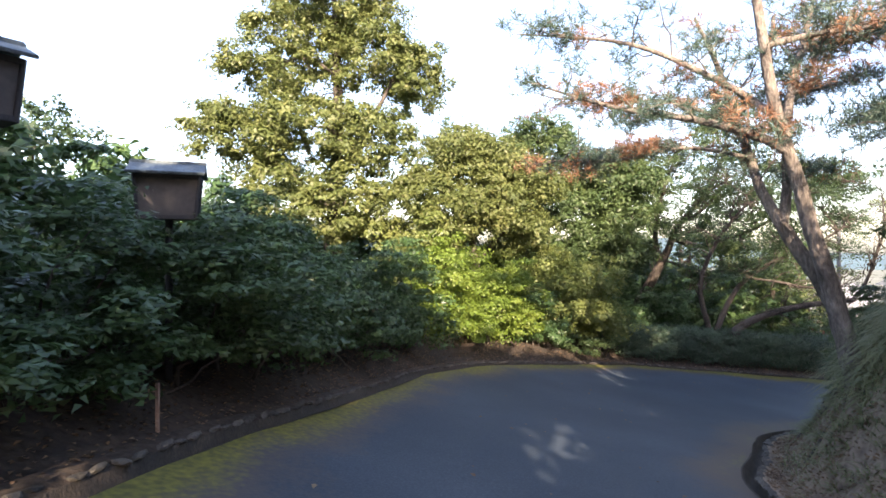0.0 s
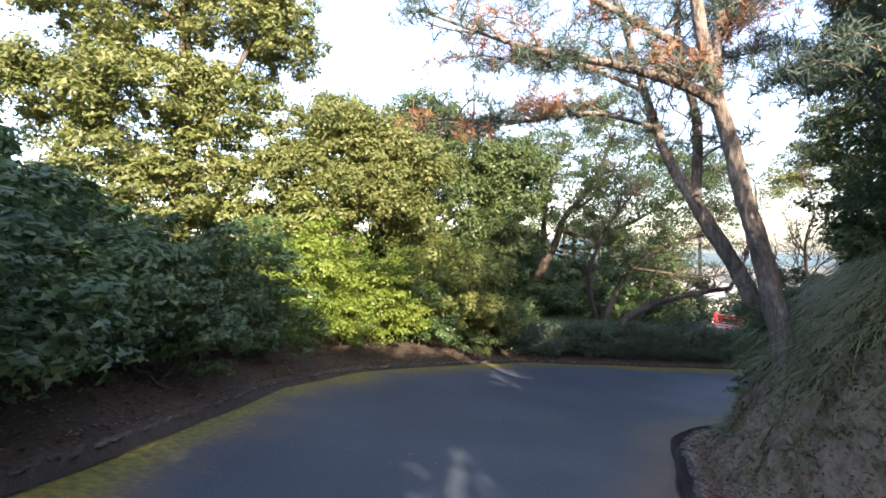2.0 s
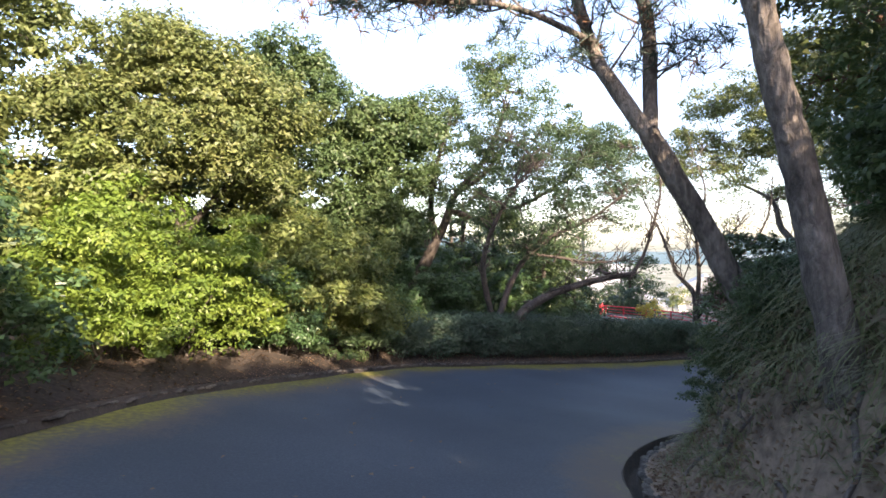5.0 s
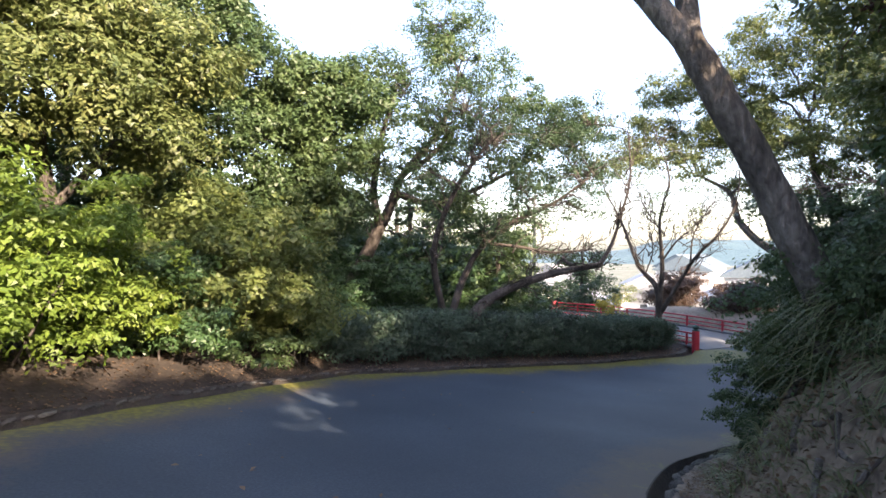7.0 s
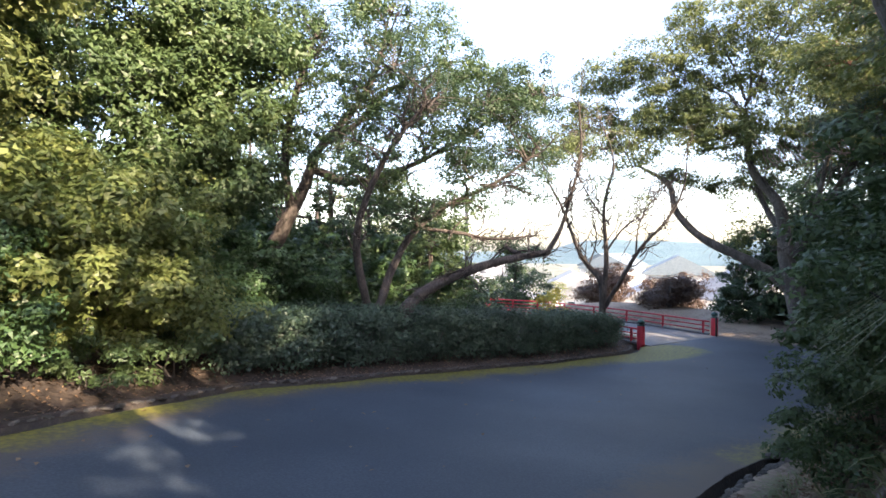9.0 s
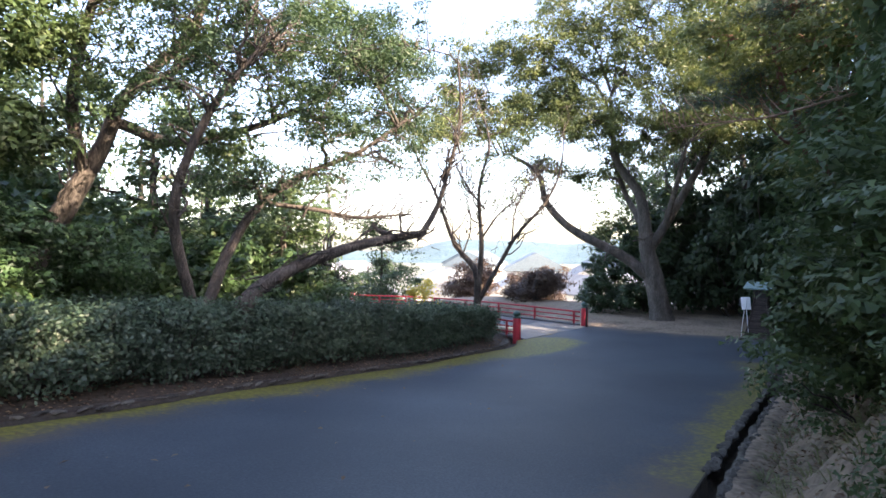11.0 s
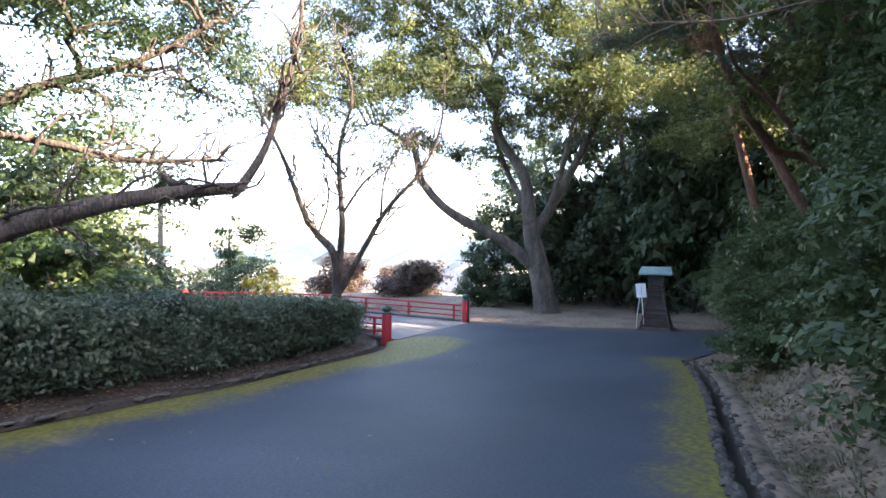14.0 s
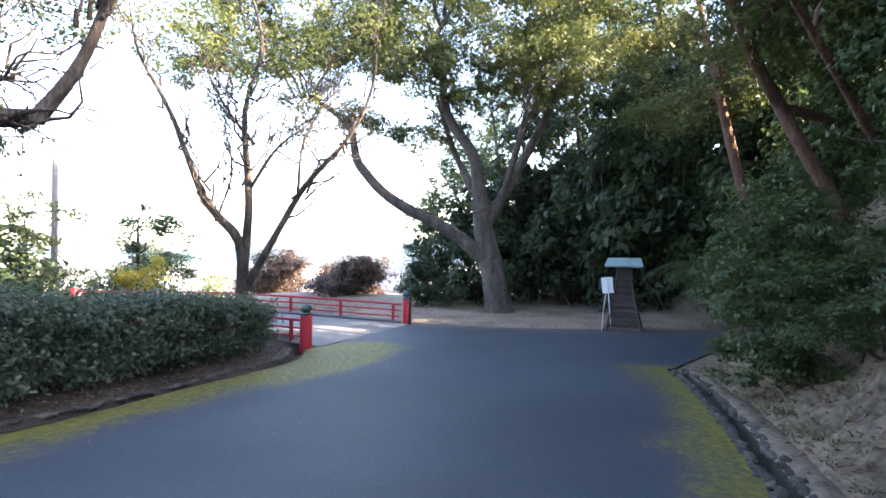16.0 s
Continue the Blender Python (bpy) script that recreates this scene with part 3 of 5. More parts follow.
for i, y in enumerate(np.arange(-1.5, 14.3, 1.45)):
    p = beside(y, 1.38 + 0.12 * math.sin(i * 2.1))
    place(makers[i % 3], *p, 1.06 + 0.1 * math.sin(i * 1.3), 67 * i, squash=0.62 if 2.5 < y < 6.5 else 0.8 if y < 8.5 else 0.88)
    p = beside(y + 0.7, 3.9)
    if i % 3 == 1:
        continue
    place(coarse[(i + 1) % 3], *p, 1.1 + 0.1 * math.sin(i * 1.9), 101 * i + 20, squash=0.9 if y < 7 else 1.0)
for x, y, s, k, t in [(9.5, 23.6, 0.9, 1, 20), (12.6, 24.0, 0.95, 2, 140), (14.6, 24.4, 0.9, 0, 230), (16.4, 24.6, 0.8, 1, 300), (11.2, 25.6, 1.2, 0, 80), (13.6, 26.4, 1.3, 2, 10), (18.2, 25.2, 0.7, 2, 160), (8.2, 26.6, 1.4, 1, 60)]:
    place(coarse[k], x, y, s, t)
for i, x in enumerate(np.arange(-9.0, 12.0, 1.5)):
    place(coarse[i % 3], x, 26.2 + 0.8 * math.sin(i * 1.7), 1.25 + 0.15 * math.sin(i * 2.3), 73 * i)
for i, y in enumerate(np.arange(8.6, 24.0, 2.3)):
    place(coarse[(i + 1) % 3], -7.6 + 0.5 * math.sin(i * 2.0), y, 1.3 + 0.12 * math.sin(i * 1.6), 59 * i, squash=0.85)
for x, y, s, k, t in [(0.3, 16.2, 1.0, 0, 30), (1.5, 17.4, 1.05, 1, 200), (0.1, 18.6, 1.3, 0, 80), (2.4, 18.9, 1.1, 1, 120)]:
    place(fresh[k], x, y, s, t)
olive = bush("olive-green bush with small leaves, sunlight put into its colour", 47, LOBES[2], LEAF_OLIVE, group=ROW)
for x, y, s, k, t in [(3.3, 18.9, 0.85, 0, 10), (7.4, 22.3, 1.0, 1, 33), (8.8, 23.0, 1.0, 2, 300), (6.3, 22.6, 1.2, 0, 190)]:
    place(makers[k], x, y, s, t)
for x, y, s, t in [(4.3, 19.9, 1.25, 150), (5.8, 21.2, 1.2, 75), (4.2, 21.9, 1.45, 260), (5.3, 20.7, 1.25, 20), (3.2, 20.8, 1.4, 140), (-1.2, 20.0, 1.5, 60)]:
    place(olive, x, y, s, t)
low = bush("low spreading bush at the hedge's end", 61, [(0, 0, 0.55, 0.75, 0.6, 0.5), (0.4, 0.1, 0.7, 0.5, 0.5, 0.4)], LEAF_MID, 0.07, 120, 30, 0.1)
place(low, 5.9, 19.75, 1.05, 40)
place(low, 4.7, 19.1, 0.8, 140)
gold = bush("small golden-leaved bush behind the hedge", 62, [(0, 0, 0.75, 0.6, 0.5, 0.45)], LEAF_GOLD, 0.07, 70, 26, 0.1)
place(gold, 20.0, 23.8, 1.15, 0, squash=1.25)
for ob in (*makers, *coarse, *fresh, olive, low, gold):
    for o in (*ob.children_recursive, ob):
        bpy.data.objects.remove(o)


def hedge():
    """A long clipped hedge, its front parallel to the lane."""
    rng = np.random.default_rng(8)
    ob = thing("hedge", (13.5, 21.6, ground_at(13.5, 21.6)), "long clipped dark-green hedge beside the lane", "hedge")
    base = np.array(ob.location)
    n = 2900
    x = rng.uniform(6.6, 20.6, n)
    face = rng.random(n)
    front = np.array([np.interp(v, OUTER[:, 0][90:], OUTER[:, 1][90:]) for v in x]) + 0.75
    top = ground_height(x, front + 0.6, False) + np.interp(x, [6.5, 9, 12, 17, 20.6], [1.0, 1.05, 1.1, 1.0, 0.9]) + 0.05 * wave(x, front, 2.3, 0.7) + 0.05 * wave(x, face * 5, 6.1, 1.7) + 0.09 * rng.normal(size=n) * (rng.random(n) < 0.25)
    bottom = ground_height(x, front + 0.2, False) + 0.12
    u = rng.random(n)
    y = np.where(face < 0.42, front + 0.10 * rng.normal(size=n) + 0.12 * (1 - u) + 0.11 * wave(x, u * 3, 4.3, 0.3), front + 1.7 * rng.random(n))
    z = np.where(face < 0.42, bottom + (top - bottom) * u, np.where(face < 0.85, top - 0.1 + 0.05 * rng.normal(size=n), bottom + (top - bottom) * rng.random(n)))
    end = np.clip((x - 19.6) / 1.0, 0, 1)
    z = z - 0.25 * end ** 2 * (z - bottom)
    C = np.stack([x, y, z], -1)
    out = np.where((face < 0.42)[:, None], np.array([0, -0.8, 0.5]), np.array([0, -0.1, 1.0]))
    per = 38
    off = rng.normal(size=(n, per, 3)) * np.array([0.13, 0.09, 0.08])
    P = (C[:, None] + off).reshape(-1, 3) - base
    V, F = leaf_arrays(P, np.repeat(out, per, axis=0), 0.072, 0.034, rng)
    part("foliage", mesh_from("foliage", V, F, LEAF_HEDGE), None, ob)
    chunks = []
    for v in np.arange(6.8, 20.5, 0.35):
        f = float(np.interp(v, OUTER[:, 0][90:], OUTER[:, 1][90:])) + 0.9 + rng.uniform(0, 0.7)
        g = ground_at(v, f)
        for _ in range(2):
            chunks.append(tube_arrays(branch_to((v, f, g - 0.1), (v + rng.normal(scale=0.25), f + rng.normal(scale=0.25), g + 0.8), 0.022, 0.008, rng, 0.0, 5) - np.array([*base, 0]), 5))
    tagged(part("stem", mesh_from("stem", *join_arrays(chunks), BARK, True), None, ob), kind="stuff")


hedge()


# ---- pines at the nose of the bank ----
def pine_needles(parent, tips, mat, rng, per=14, length=0.16, width=0.011):
    """Radiating needle tufts at the given places."""
    T = np.array(tips)
    n = len(T)
    C = np.repeat(T, per, axis=0)
    D = rng.normal(size=(n * per, 3)) + np.array([0, 0, 0.35])
    D /= np.linalg.norm(D, axis=1)[:, None]
    S = np.cross(D, rng.normal(size=D.shape))
    S /= np.linalg.norm(S, axis=1)[:, None]
    k = rng.uniform(0.7, 1.3, size=(n * per, 1)) * length
    V = np.stack([C - S * width * 0.5, C + S * width * 0.5, C + D * k + S * width * 0.3, C + D * k - S * width * 0.3], 1).reshape(-1, 3)
    return part("needles", mesh_from("needles", V, np.arange(4 * n * per).reshape(-1, 4), mat), None, parent)


def pine(label, base, trunk, limbs, seed, brown=0.25, bark=None, sprays=9):
    """A pine: trunk, crooked limbs and side sprays that carry needle tufts."""
    rng = np.random.default_rng(seed)
    ob = thing("pine_tree", base, label, "pine tree")
    sh = np.array([*base, 0])
    V, F = tube_arrays(smooth_path(trunk, 6) - sh, 12, 0.05, rng)
    part("trunk", mesh_from("trunk", V, F, bark or BARK_PINE, True), None, ob)
    chunks, green, dry = [], [], []
    for nodes, leafy in limbs:
        p = smooth_path(nodes, 5)
        V, F = tube_arrays(p - sh, 8, 0.05, rng)
        part("limb", mesh_from("limb", V, F, bark or BARK_PINE, True), None, ob)
        if not leafy:
            continue
        m = len(p)
        n_spray = int(sprays * leafy)
        for j in range(n_spray):
            s = p[int(m * (0.25 + 0.74 * j / n_spray))]
            for _ in range(2):
                d = rng.normal(size=3) * np.array([1, 1, 0.3]) + (p[-1][:3] - p[0][:3]) / np.linalg.norm(p[-1][:3] - p[0][:3]) * 0.8
                e = s[:3] + d / np.linalg.norm(d) * rng.uniform(0.5, 1.3)
                path = branch_to(s[:3], e, 0.02, 0.005, rng, 0.08, 6)
                chunks.append(tube_arrays(path - sh, 5))
                target = dry if rng.random() < brown else green
                for q in path[2:]:
                    for _ in range(4):
                        target.append(q[:3] - sh[:3] + rng.normal(scale=0.16, size=3) * np.array([1, 1, 0.5]))
    if chunks:
        tagged(part("twig", mesh_from("twig", *join_arrays(chunks), bark or BARK_PINE, True), None, ob), kind="stuff")
    if green:
        pine_needles(ob, green, NEEDLE, rng)
    if dry:
        part_dry = pine_needles(ob, dry, NEEDLE_BROWN, rng)
        tagged(part_dry, "browned dry pine needles")
    return ob


pine("leaning grey pine with a forked trunk on the bank", (8.05, 10.35, ground_at(8.05, 10.35)),
     [(8.2, 10.3, -2.0, 0.22), (8.15, 10.35, -1.3, 0.20), (8.03, 10.44, -0.4, 0.175), (7.76, 10.6, 0.2, 0.155), (7.51, 10.74, 0.8, 0.145), (7.13, 10.95, 1.55, 0.135), (6.95, 11.1, 2.0, 0.13)],
     [([(6.97, 11.07, 1.9, 0.11), (6.85, 11.6, 2.7, 0.11), (6.95, 12.1, 3.3, 0.10), (6.7, 12.3, 4.4, 0.08), (6.2, 12.2, 5.6, 0.06), (5.6, 12.0, 6.6, 0.03)], 1),
      ([(6.97, 11.07, 1.9, 0.10), (7.2, 11.3, 2.7, 0.10), (7.25, 11.4, 3.6, 0.09), (7.0, 11.6, 5.0, 0.07), (7.3, 11.9, 6.6, 0.04)], 1),
      ([(6.9, 12.1, 3.5, 0.05), (5.4, 12.0, 3.7, 0.04), (3.8, 11.8, 3.4, 0.03), (2.2, 11.4, 3.3, 0.012)], 1.6),
      ([(6.7, 12.3, 4.3, 0.05), (5.2, 12.6, 4.9, 0.04), (3.4, 12.6, 4.8, 0.015)], 1.3),
      ([(7.1, 11.5, 4.4, 0.05), (8.3, 12.2, 5.0, 0.035), (10.0, 12.6, 5.5, 0.012)], 1.2)], 71, 0.35)
pine("tall grey pine leaning over the lane from the bank", (6.5, 8.45, ground_at(6.5, 8.45)),
     [(6.62, 8.44, -1.7, 0.2), (6.5, 8.5, -0.6, 0.17), (6.3, 8.58, 0.38, 0.145), (6.1, 8.64, 1.19, 0.13), (5.92, 8.7, 1.82, 0.12), (5.80, 8.76, 2.45, 0.115), (5.66, 8.82, 3.0, 0.10),
      (5.4, 8.85, 4.0, 0.09), (5.17, 8.9, 5.6, 0.07), (5.0, 8.9, 6.8, 0.03)],
     [([(5.64, 8.8, 3.05, 0.09), (5.2, 9.0, 3.35, 0.08), (4.4, 9.4, 3.7, 0.06), (3.2, 9.8, 4.0, 0.04), (1.6, 10.2, 4.6, 0.012)], 1.5),
      ([(5.5, 8.85, 3.6, 0.07), (5.0, 9.6, 4.4, 0.06), (3.6, 10.4, 5.4, 0.04), (1.4, 10.4, 5.6, 0.012)], 1.5),
      ([(5.6, 8.8, 3.2, 0.08), (6.0, 9.3, 4.2, 0.07), (6.6, 9.8, 5.4, 0.05), (7.2, 10.4, 6.6, 0.015)], 1.2),
      ([(5.3, 8.87, 4.8, 0.06), (6.6, 9.0, 5.1, 0.045), (8.6, 9.6, 5.4, 0.03), (10.4, 10.4, 5.2, 0.012)], 1.4)], 72, 0.3)
pine("dark pine higher up the bank with low spreading boughs", (8.9, 7.2, ground_at(8.9, 7.2)),
     [(8.9, 7.2, ground_at(8.9, 7.2) - 0.4, 0.18), (8.8, 7.3, 2.0, 0.15), (8.6, 7.5, 4.0, 0.12), (8.5, 7.6, 6.5, 0.06), (8.5, 7.6, 8.0, 0.02)],
     [([(8.8, 7.3, 2.2, 0.06), (7.8, 7.6, 2.9, 0.045), (6.6, 7.4, 3.1, 0.015)], 1.6), ([(8.7, 7.4, 3.0, 0.06), (8.2, 8.6, 3.6, 0.045), (7.6, 9.8, 3.8, 0.015)], 1.5), ([(8.6, 7.5, 3.8, 0.05), (7.4, 7.2, 4.4, 0.04), (6.2, 6.6, 4.5, 0.012)], 1.6),
      ([(8.6, 7.5, 4.4, 0.05), (8.0, 9.0, 5.2, 0.04), (7.6, 10.4, 5.4, 0.012)], 1.3), ([(8.8, 7.3, 2.6, 0.05), (9.8, 8.4, 3.2, 0.04), (10.6, 9.6, 3.4, 0.012)], 1.4)], 74, 0.08)
pine("red-brown pine leaning out of the wooded slope", (21.2, 10.8, ground_at(21.2, 10.8)),
     [(21.25, 10.7, ground_at(21.2, 10.8) - 0.4, 0.13), (21.15, 11.2, -1.3, 0.115), (21.1, 11.45, -0.8, 0.105), (21.12, 11.85, 0.0, 0.10), (21.1, 12.15, 0.66, 0.095), (20.5, 12.68, 1.4, 0.085), (19.8, 13.2, 2.6, 0.07), (19.2, 13.5, 4.4, 0.03)],
     [([(21.1, 12.1, 0.6, 0.085), (21.25, 11.7, 0.52, 0.08), (21.4, 11.2, 0.35, 0.075), (21.6, 10.7, 0.2, 0.07)], 0),
      ([(20.5, 12.7, 1.45, 0.05), (20.0, 12.2, 2.2, 0.04), (19.6, 11.4, 3.2, 0.015)], 0.9),
      ([(20.0, 13.05, 2.3, 0.045), (20.3, 13.9, 2.9, 0.03), (20.6, 14.8, 3.0, 0.012)], 1.2),
      ([(19.5, 13.4, 3.4, 0.04), (18.6, 13.0, 4.0, 0.03), (17.4, 12.6, 4.0, 0.012)], 1.2)], 73, 0.1, BARK_RED)

# ---- trees beyond the outer verge ----
tree("tall_tree", (-4.5, 21.5, ground_at(-4.5, 21.5)), "tall sunlit yellow-green broadleaf tree behind the bushes", "tree",
     [(-4.5, 21.5, -1.4, 0.35), (-4.4, 21.5, 2, 0.3), (-4.2, 21.6, 6, 0.22), (-4.3, 21.6, 10, 0.14), (-4.4, 21.6, 13, 0.05)],
     [[(-4.3, 21.5, 4, 0.16), (-3.0, 21.0, 6, 0.12), (-1.8, 21.3, 8.5, 0.05)], [(-4.4, 21.5, 3, 0.16), (-6.2, 20.6, 4.6, 0.11), (-7.6, 20.2, 5.6, 0.05)]],
     [(-4.6, 21.5, 11.5, 2.6, 2.4, 2.2), (-6.2, 20.8, 8.6, 2.2, 2.2, 1.8), (-2.9, 21.5, 9.3, 1.8, 2, 1.8), (-1.2, 21.8, 8.2, 1.3, 1.6, 1.7), (-7.8, 20.4, 5.8, 1.8, 2, 1.3),
      (-5.0, 20.4, 6.0, 2.2, 1.8, 1.8), (-2.6, 20.6, 5.4, 1.7, 1.8, 1.5), (-6.4, 20.4, 3.6, 1.8, 1.8, 1.5), (-3.8, 20.2, 3.0, 1.9, 1.6, 1.6), (-1.6, 20.9, 2.6, 1.4, 1.5, 1.5)],
     0.15, 0.5, 3400, 38, 0.22, LEAF_YELLOW, BARK, 81, 110)
tree("broadleaf_tree", (1.2, 21.8, ground_at(1.2, 21.8)), "spreading sunlit yellow-green tree with an open crown", "tree",
     [(1.2, 21.8, -1.9, 0.22), (1.3, 21.6, 0.5, 0.18), (1.1, 21.4, 2.4, 0.13), (1.2, 21.2, 4.4, 0.05)],
     [[(1.25, 21.6, 0.8, 0.1), (2.6, 21.2, 2.4, 0.08), (3.8, 21.0, 3.6, 0.03)]],
     [(0.6, 20.6, 5.2, 1.4, 1.4, 0.9), (2.0, 20.6, 4.7, 1.5, 1.4, 0.9), (-0.6, 20.4, 3.6, 1.2, 1.3, 0.9), (3.4, 20.8, 4.0, 1.3, 1.3, 0.9), (1.4, 20.2, 3.2, 1.5, 1.2, 0.8), (2.8, 20.6, 2.3, 1.2, 1.1, 0.7), (0.0, 20.4, 2.0, 1.0, 1.1, 0.7)],
     0.115, 0.5, 2300, 36, 0.21, LEAF_YELLOW, BARK, 82, 90)
tree("broadleaf_tree", (4.4, 24.6, ground_at(4.4, 24.6)), "leafy dark-green tree in a row behind the bushes", "tree",
     [(4.4, 24.6, -2, 0.24), (4.3, 24.4, 1.5, 0.18), (4.2, 24.2, 4, 0.12), (4.0, 24.2, 6, 0.05)], [],
     [(2.6, 24.2, 5.4, 1.5, 1.5, 1.1), (4.2, 24.0, 6.2, 1.5, 1.5, 1.0), (5.6, 23.8, 4.9, 1.4, 1.4, 1.0), (3.4, 23.6, 3.8, 1.6, 1.4, 0.9), (5.2, 23.8, 3.0, 1.4, 1.3, 0.8), (2.0, 23.8, 2.6, 1.3, 1.3, 0.9), (3.4, 24.0, 1.7, 1.5, 1.3, 0.9), (5.4, 24.0, 1.3, 1.5, 1.3, 0.9), (1.4, 24.4, 0.8, 1.4, 1.3, 0.9)],
     0.125, 0.5, 2500, 34, 0.22, LEAF_MID, BARK, 83, 90)
tree("broadleaf_tree", (7.6, 24.6, ground_at(7.6, 24.6)), "dark-green round-topped tree behind the hedge", "tree",
     [(7.6, 24.6, -2.4, 0.22), (7.6, 24.3, 1, 0.17), (7.7, 24.0, 3, 0.11), (7.9, 23.8, 4.8, 0.05)], [],
     [(7.6, 23.8, 4.9, 1.3, 1.4, 0.8), (8.5, 23.4, 4.2, 1.0, 1.3, 0.7), (6.6, 24.0, 3.8, 1.2, 1.3, 0.9), (8.0, 23.6, 3.0, 1.3, 1.2, 0.7), (6.9, 23.8, 2.0, 1.2, 1.2, 0.7), (8.0, 24.0, 1.2, 1.3, 1.2, 0.8), (6.6, 24.4, 0.4, 1.3, 1.2, 0.8)],
     0.125, 0.55, 1700, 34, 0.22, LEAF_MID, BARK, 84, 80)
tree("leaning_tree", (9.2, 25.2, ground_at(9.2, 25.2)), "old leaning evergreen with twisted sunlit limbs and a wide crown", "tree",
     [(8.9, 25.2, -3.0, 0.28), (9.07, 25.1, -1.3, 0.25), (9.72, 24.75, 0.25, 0.20), (10.21, 24.47, 1.4, 0.16), (10.57, 24.26, 2.5, 0.12), (11.35, 23.8, 3.1, 0.08), (12.2, 23.4, 4.2, 0.07)],
     [[(10.4, 24.4, 1.9, 0.13), (11.6, 24.0, 1.6, 0.10), (13.2, 23.4, 2.2, 0.08), (14.8, 22.8, 3.2, 0.04)], [(9.9, 24.6, 0.7, 0.14), (9.6, 24.4, 2.2, 0.11), (9.8, 24.0, 4.0, 0.08), (10.2, 23.8, 5.4, 0.04)],
      [(10.6, 24.25, 2.6, 0.11), (11.6, 23.6, 4.0, 0.09), (12.0, 23.0, 5.6, 0.05)]],
     [(10.0, 23.4, 5.4, 1.6, 1.5, 1.0), (12.0, 22.8, 6.2, 1.8, 1.5, 1.1), (13.6, 22.4, 5.0, 1.5, 1.5, 0.9), (15.0, 22.2, 4.3, 1.4, 1.5, 0.9), (16.4, 22.4, 4.2, 1.2, 1.4, 0.8), (11.2, 22.8, 7.1, 1.4, 1.4, 0.7), (11.0, 23.0, 4.0, 1.6, 1.4, 1.0), (13.0, 22.8, 3.3, 1.5, 1.4, 0.9), (14.8, 22.6, 2.6, 1.2, 1.2, 0.8), (9.6, 23.6, 2.8, 1.3, 1.2, 0.9), (12.2, 23.4, 1.6, 1.2, 1.2, 0.7)],
     0.095, 0.5, 1700, 30, 0.19, LEAF_MID, BARK, 85, 220, 0.15, sprout=20, reach=1.6)
tree("leaning_tree", (10.9, 22.6, ground_at(10.9, 22.6)), "old evergreen whose bare limb reaches low over the hedge", "tree",
     [(11.0, 21.35, -3.4, 0.26), (11.3, 21.3, -2.3, 0.21), (11.75, 21.25, -1.6, 0.165), (12.6, 21.0, -1.12, 0.135), (13.5, 20.5, -0.74, 0.115), (14.3, 20.1, -0.54, 0.095), (15.0, 19.75, -0.42, 0.095)],
     [[(15.0, 19.75, -0.44, 0.08), (15.3, 19.55, 0.2, 0.06), (15.5, 19.4, 1.0, 0.05), (15.7, 19.2, 2.2, 0.035), (15.6, 19.2, 3.6, 0.015)],
      [(11.2, 22.1, -1.9, 0.13), (11.9, 22.4, -0.7, 0.11), (12.6, 22.4, 0.2, 0.09), (13.4, 22.0, 0.9, 0.075), (14.4, 21.2, 1.5, 0.05), (15.2, 20.4, 2.3, 0.04)],
      [(12.7, 22.4, 0.25, 0.06), (13.6, 21.6, 0.1, 0.05), (14.2, 21.0, -0.05, 0.04), (15.1, 20.2, 0.05, 0.02)],
      [(11.0, 22.3, -1.9, 0.11), (10.4, 21.8, 0.0, 0.09), (10.8, 21.2, 1.8, 0.07), (11.6, 20.6, 3.2, 0.03)]],
     [(12.2, 21.2, 3.2, 1.6, 1.4, 0.9), (13.8, 20.8, 3.6, 1.6, 1.4, 0.9), (11.2, 21.4, 4.2, 1.5, 1.4, 0.9), (14.6, 20.6, 2.4, 1.2, 1.1, 0.8), (12.8, 20.8, 1.9, 1.3, 1.0, 0.7), (10.4, 21.6, 2.2, 1.2, 1.2, 0.9), (15.2, 20.4, 4.0, 1.2, 1.2, 0.8), (12.2, 22.0, 0.6, 1.1, 0.9, 0.5), (13.9, 21.4, 0.9, 0.9, 0.8, 0.4), (15.7, 21.4, 1.4, 1.1, 1.0, 0.6), (16.5, 21.8, 2.6, 1.2, 1.1, 0.7), (15.0, 21.6, -0.4, 0.9, 0.8, 0.35), (16.2, 22.4, 3.8, 1.3, 1.2, 0.7)],
     0.075, 0.5, 1650, 26, 0.18, LEAF_DARK, BARK, 86, 240, 0.12, sprout=24, reach=1.0)
